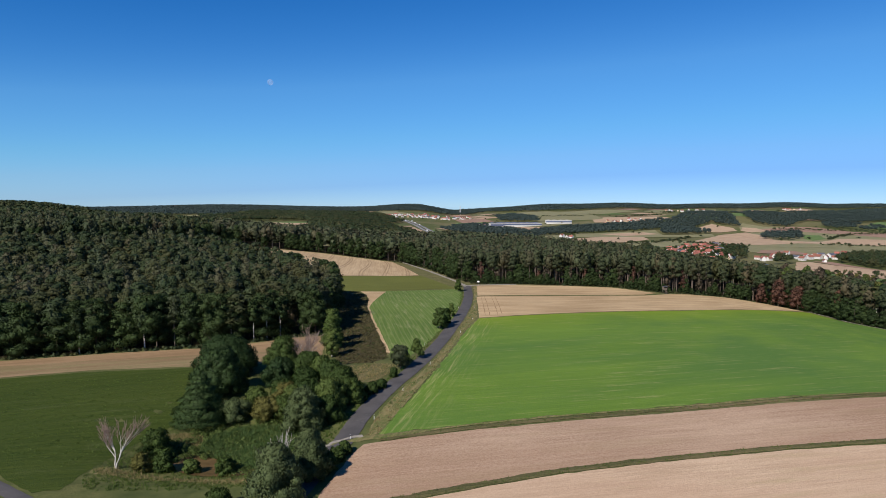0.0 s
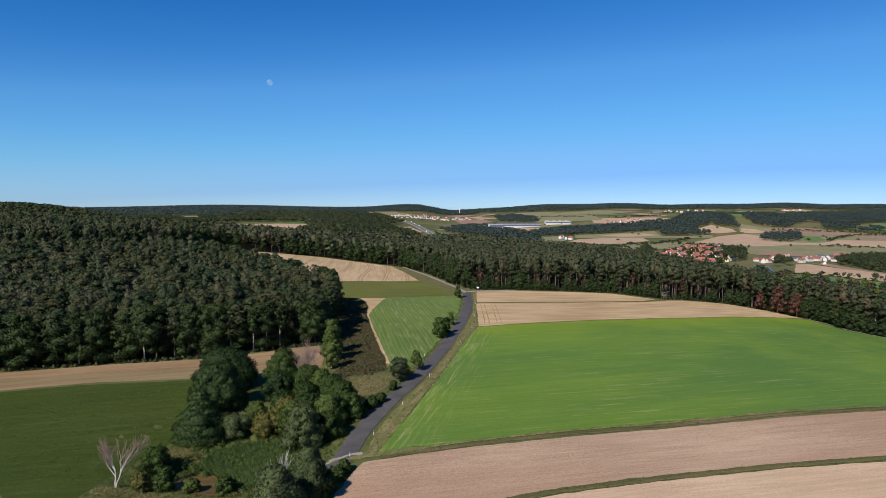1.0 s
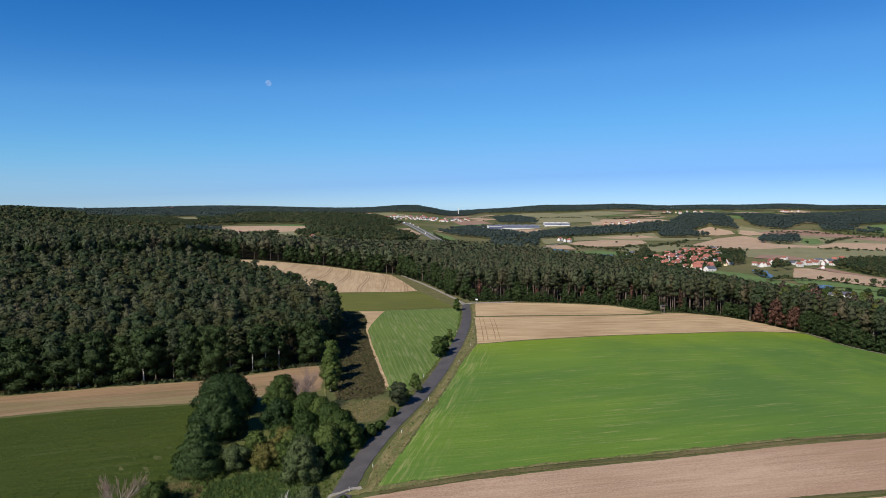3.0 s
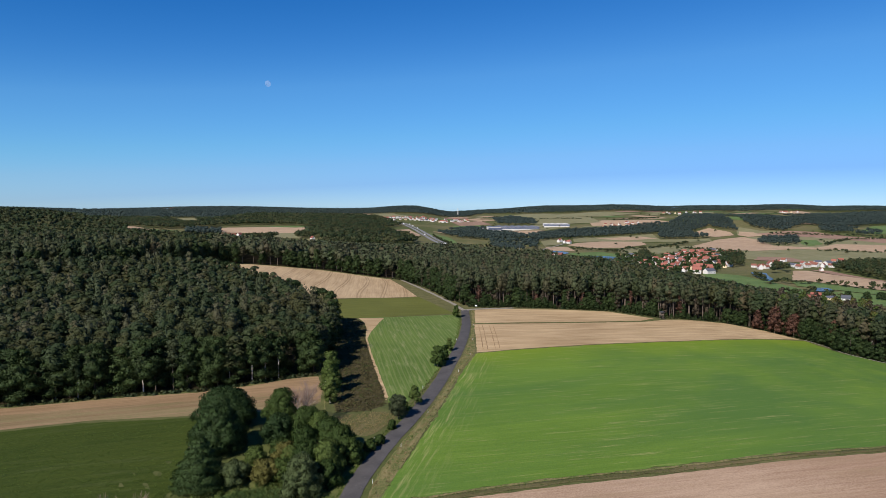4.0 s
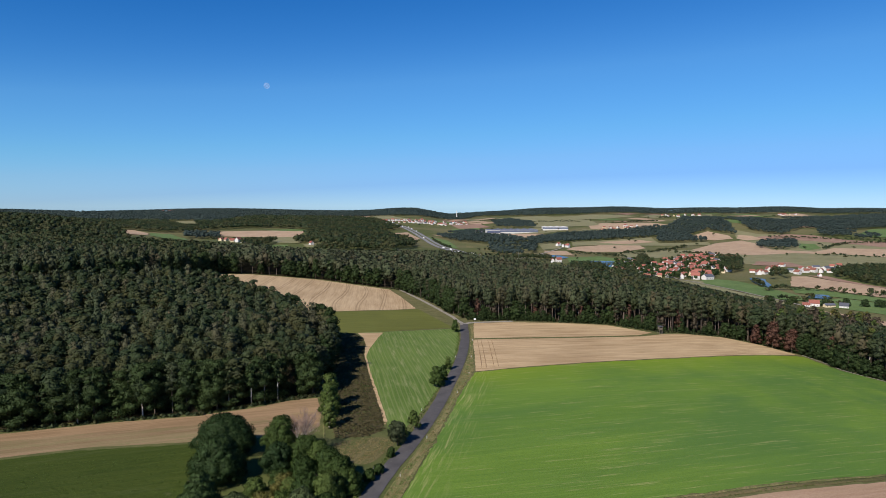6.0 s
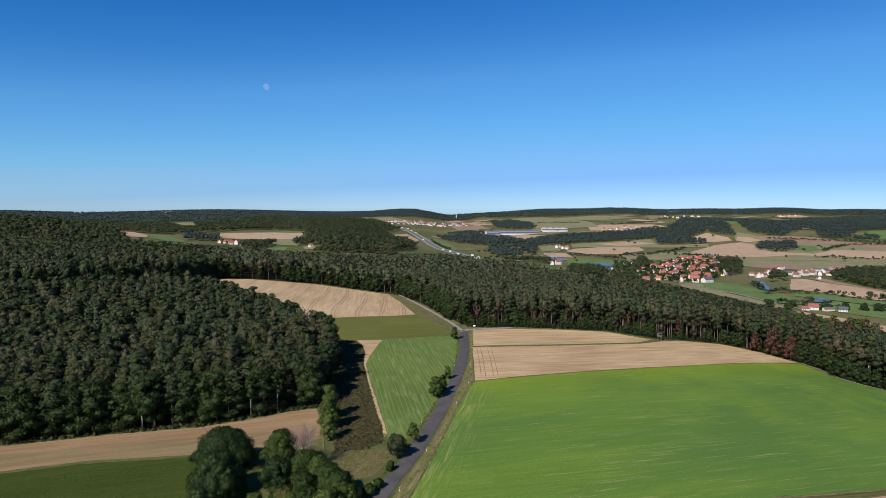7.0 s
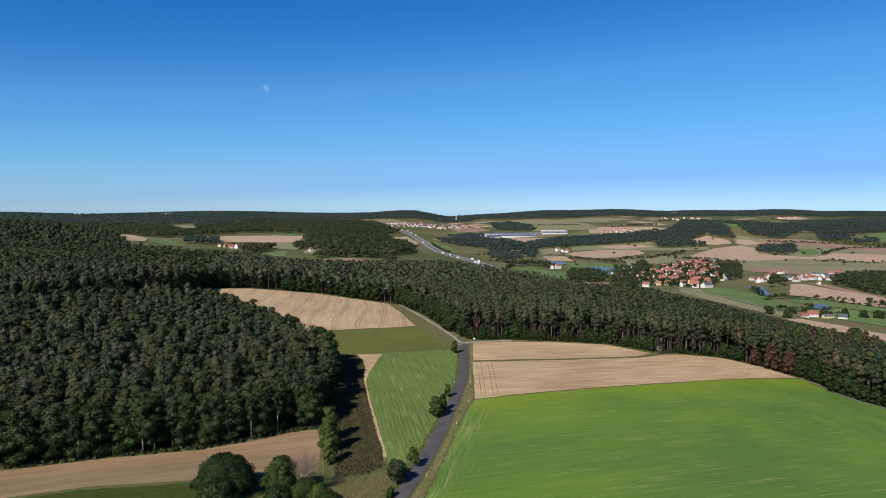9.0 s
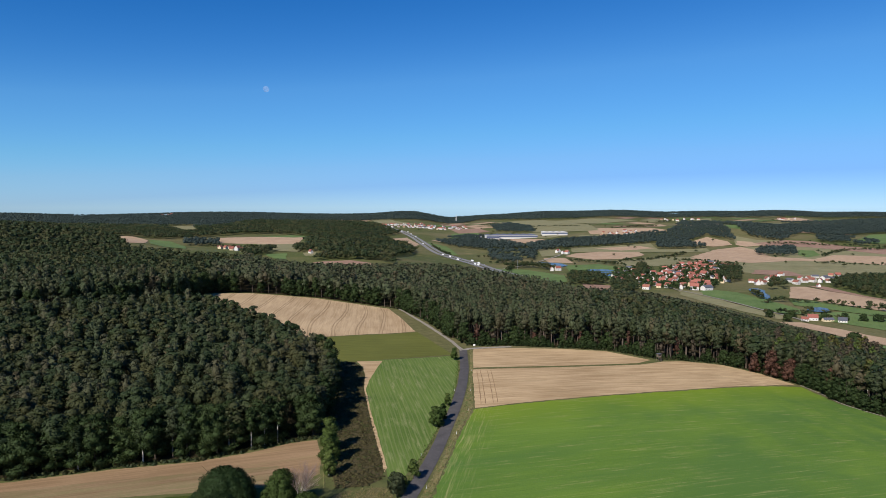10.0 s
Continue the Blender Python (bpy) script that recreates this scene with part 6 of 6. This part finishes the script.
while len(taken) < 105 and spread < 6000:
    spread += 1
    x, y = vr.uniform(340, 650), vr.uniform(1000, 1520)
    if not inside(x, y, VILLAGE) or min(math.hypot(x - a, (y - b) * 0.8) for a, b in taken) < 14:
        continue
    taken.append((x, y))
    copy_thing(masters[vr.choice(5, p=[0.30, 0.17, 0.18, 0.18, 0.17])], stand(x, y, vr.choice([20, 110, 60, 150]) + vr.uniform(-12, 12), vr.uniform(0.68, 0.95)))
for x, y in ((544, 1135), (563, 1143), (579, 1150), (599, 1168), (553, 1109), (538, 1101), (638, 1228), (655, 1248), (614, 1139), (607, 1106), (647, 1167), (634, 1130), (672, 1186), (653, 1139), (695, 1205), (662, 1131), (697, 1177), (677, 1132), (706, 1168), (749, 1224), (736, 1224), (622, 1067)):
    copy_thing(masters[vr.choice([0, 1, 2, 3, 4, 0])], stand(x, y, vr.uniform(0, 180), vr.uniform(0.62, 0.88)))
for x, y in ((327, 1821), (340, 1800), (349, 1786), (335, 1840), (356, 1815), (232, 1345), (246, 1352)):
    copy_thing(masters[vr.choice([0, 1, 1])], stand(x, y, vr.uniform(0, 180), 0.85))
for x, y in ((-496, 1500), (-505, 1535), (-482, 1478), (-474, 1500), (-460, 1445), (-446, 1425), (-430, 1405), (-414, 1388), (-520, 1560)):
    copy_thing(masters[vr.choice([0, 1, 2])], stand(x + vr.uniform(-9, 9), y + vr.uniform(-14, 14), vr.uniform(0, 180), vr.uniform(0.62, 0.95)))
copy_thing(masters[0], stand(-262, 1340, 40, 0.8))
for k in range(85):
    x = vr.uniform(-270, 130)
    y = 3000 + vr.uniform(-60, 160) + 0.5 * (x + 70)
    copy_thing(masters[vr.choice(5)], stand(x, y, vr.uniform(0, 180), vr.uniform(0.7, 1.05)))
for k in range(14):
    copy_thing(masters[vr.choice(4)], stand(620 + vr.uniform(-60, 130), 2400 + vr.uniform(-50, 60), vr.uniform(0, 180), vr.uniform(0.7, 1.0)))
for k in range(9):
    copy_thing(masters[vr.choice(4)], stand(1200 + vr.uniform(-90, 120), 3320 + vr.uniform(-60, 80), vr.uniform(0, 180), 1.0))
for k in range(7):
    copy_thing(masters[vr.choice(4)], stand(1700 + vr.uniform(-60, 60), 3150 + vr.uniform(-40, 60), vr.uniform(0, 180), 1.0))
for k in range(8):
    copy_thing(masters[vr.choice(4)], stand(-1620 + vr.uniform(-90, 60), 4050 + vr.uniform(-40, 60), vr.uniform(0, 180), 1.1))
WEST_END = [(360, 1339), (440, 1420), (440, 1345), (372, 1093), (333, 1031), (311, 1077), (317, 1189)]
for k in range(400):
    x, y = vr.uniform(305, 445), vr.uniform(1030, 1425)
    if len(taken) < 150 and inside(x, y, WEST_END) and min(math.hypot(x - a, (y - b) * 0.8) for a, b in taken) > 20:
        taken.append((x, y))
        copy_thing(masters[vr.choice(5, p=[0.30, 0.12, 0.20, 0.20, 0.18])], stand(x, y, vr.choice([20, 110, 60, 150]) + vr.uniform(-12, 12), vr.uniform(0.66, 0.9)))
x, y = strew(rng, WEST_END, 500)
keep = np.array([min(math.hypot(a - c, b - d) for c, d in taken) > 7.5 for a, b in zip(x, y)])
scattered("garden_trees", hedge_tree, rows_of(rng, x[keep], y[keep], (0.6, 1.3), (0.5, 1.2)), OAK, "dark trees among the houses by the fish ponds", "trees", "valley trees")
x, y = strew(rng, VILLAGE, 2600)
keep = np.array([min(math.hypot(a - c, b - d) for c, d in taken) > 7.5 for a, b in zip(x, y)])
scattered("garden_trees", hedge_tree, rows_of(rng, x[keep], y[keep], (0.5, 0.95), (0.45, 1.0)), OAK, "dark garden trees between village houses", "trees", "valley trees")
# the farmhouses in the near valley
gable_house("farmhouse", "white farmhouse with orange-red roof beside the fields", 9, 14, 4.5, 9.0, RENDERED, RED_TILE, "", stand(433, 752, 70, 0.75), openings=True)
gable_house("barn", "low white barn with red roof beside the farmhouse", 7, 10, 3.2, 6.0, RENDERED, RED_TILE, "", stand(421, 747, 70, 0.75), openings=True)
gable_house("farmhouse", "white cottage with dark roof among trees", 8, 12, 3.6, 7.6, RENDERED, SLATE, "", stand(458, 736, 60, 0.75), openings=True)
gable_house("barn", "long grey shed between the farmhouses", 7, 16, 3.0, 5.2, CREAM, SLATE, "", stand(446, 744, 95, 0.75), openings=True)


def factory(x, y, wide, deep, tall, turn, roof, label, bays):
    hall = thing("factory_hall", label, "factory", "factory halls", pose(x, y, float(height(x, y)), 0, 0, turn))
    bm = bmesh.new()
    box(bm, (-wide / 2, -deep / 2, -6), (wide / 2, deep / 2, tall))
    part("wall", bm, RENDERED, hall)
    bm = bmesh.new()
    for k in range(bays):
        x0, x1 = -wide / 2 + wide * k / bays, -wide / 2 + wide * (k + 1) / bays
        ends = [[bm.verts.new((px, py, pz)) for px, pz in ((x0, tall + 0.1), (x1, tall + 0.1), ((x0 + x1) / 2, tall + 2.2))] for py in (-deep / 2 - 1, deep / 2 + 1)]
        bm.faces.new(ends[0])
        bm.faces.new(ends[1][::-1])
        for a, b in ((0, 1), (1, 2), (2, 0)):
            bm.faces.new((ends[0][b], ends[0][a], ends[1][a], ends[1][b]))
    part("roof", bm, roof, hall)
    bm = bmesh.new()
    box(bm, (-wide / 2 - 0.2, -deep / 2 - 0.3, tall * 0.35), (wide / 2 + 0.2, -deep / 2 + 0.1, tall * 0.85))
    part("window_band", bm, HALL_ROOF, hall)


factory(285, 2450, 150, 90, 12, 2, HALL_ROOF, "large factory hall with blue-grey roof", 6)
factory(195, 2420, 46, 70, 16, 2, HALL_ROOF, "tall blue-grey factory building", 2)
factory(440, 2510, 95, 60, 11, -4, RENDERED, "long white warehouse beside the factory", 4)
factory(150, 2500, 24, 24, 9, 0, RED_TILE, "small red industrial building", 1)

mast = thing("chimney_mast", "tall pale concrete chimney in the far valley", "chimney", at=pose(95, 3650, float(height(95, 3650))))
v, f = tube_arrays([(0, 0, -2), (0, 0, 20), (0, 0, 48)], [3.2, 2.4, 1.8], 10)
shaft = new("shaft", mesh_of("shaft", v, f, [RENDERED]))
shaft.parent = mast
pole = thing("power_pole", "slim pole standing in the valley meadow", "pole", at=pose(168, 1400, float(height(168, 1400))))
v, f = tube_arrays([(0, 0, -1), (0, 0, 20)], [0.3, 0.2], 6)
mast_piece = new("shaft", mesh_of("shaft", v, f, [METAL]))
mast_piece.parent = pole


def vehicle(x, y, turn, long, tall):
    lorry = tall > 2
    car = thing("lorry" if lorry else "car", "white lorry on the motorway" if lorry else "small car on the motorway", "lorry" if lorry else "car", "motorway traffic", pose(x, y, float(lift(x, y, 1.0)), 0, 0, turn))
    bm = bmesh.new()
    if lorry:
        box(bm, (-1.25, -long / 2, 0.9), (1.25, long / 2 - 2.6, tall))
    else:
        box(bm, (-0.85, -long / 2, 0.3), (0.85, long / 2, 0.85))
    part("body", bm, WHITE if lorry else CAR_PAINT, car)
    bm = bmesh.new()
    if lorry:
        box(bm, (-1.2, long / 2 - 2.4, 0.5), (1.2, long / 2, tall * 0.8))
    else:
        box(bm, (-0.75, -long * 0.3, 0.85), (0.75, long * 0.22, 1.45))
    part("cab", bm, CAR_PAINT if lorry else PANE, car)
    for sx in (-0.9, 0.9):
        for sy in (-long * 0.32, long * 0.32):
            bm = bmesh.new()
            bmesh.ops.create_cone(bm, cap_ends=True, segments=10, radius1=0.4, radius2=0.4, depth=0.3, matrix=Matrix.Translation((sx, sy, 0.4)) @ Matrix.Rotation(radians(90), 4, "Y"))
            part("wheel", bm, BLACK, car)


line = flowing(MOTORWAY, 10)
for k in range(34):
    i = 14 + int(k * 1.9)
    (x0, y0), (x1, y1) = line[i], line[i + 1]
    side = 9 if k % 2 else -9
    vehicle(x0 + side + vr.uniform(-3, 3), y0 + vr.uniform(-20, 20), -math.degrees(math.atan2(x1 - x0, y1 - y0)), *((14, 3.9) if vr.rand() < 0.45 else (4.5, 1.5)))

# ---- the moon in the day sky ----
moon_nodes = Nodes("day_moon")
pale = moon_nodes.done(moon_nodes.mix(moon_nodes.ramp(moon_nodes.noise(0.08, 3.0), 0.4, 0.6), (0.75, 0.75, 0.80), (0.95, 0.95, 1.0)), 1.0, gloss=0.0)
clear = moon_nodes.add("ShaderNodeBsdfTransparent")
veil = moon_nodes.add("ShaderNodeMixShader")
veil.inputs[0].default_value = 0.10
moon_nodes.tree.links.new(clear.outputs[0], veil.inputs[1])
moon_nodes.tree.links.new(moon_nodes.bsdf.outputs[0], veil.inputs[2])
moon_nodes.tree.links.new(veil.outputs[0], moon_nodes.out.inputs["Surface"])
bm = bmesh.new()
bmesh.ops.create_icosphere(bm, subdivisions=3, radius=22)
for face in bm.faces:
    face.smooth = True
moon = part("moon", bm, pale, None)
moon.location = (-1234, 4760, 930)
moon.visible_shadow = False
tagged(moon, "pale half-lit moon in the blue day sky", "moon", "", "structure")
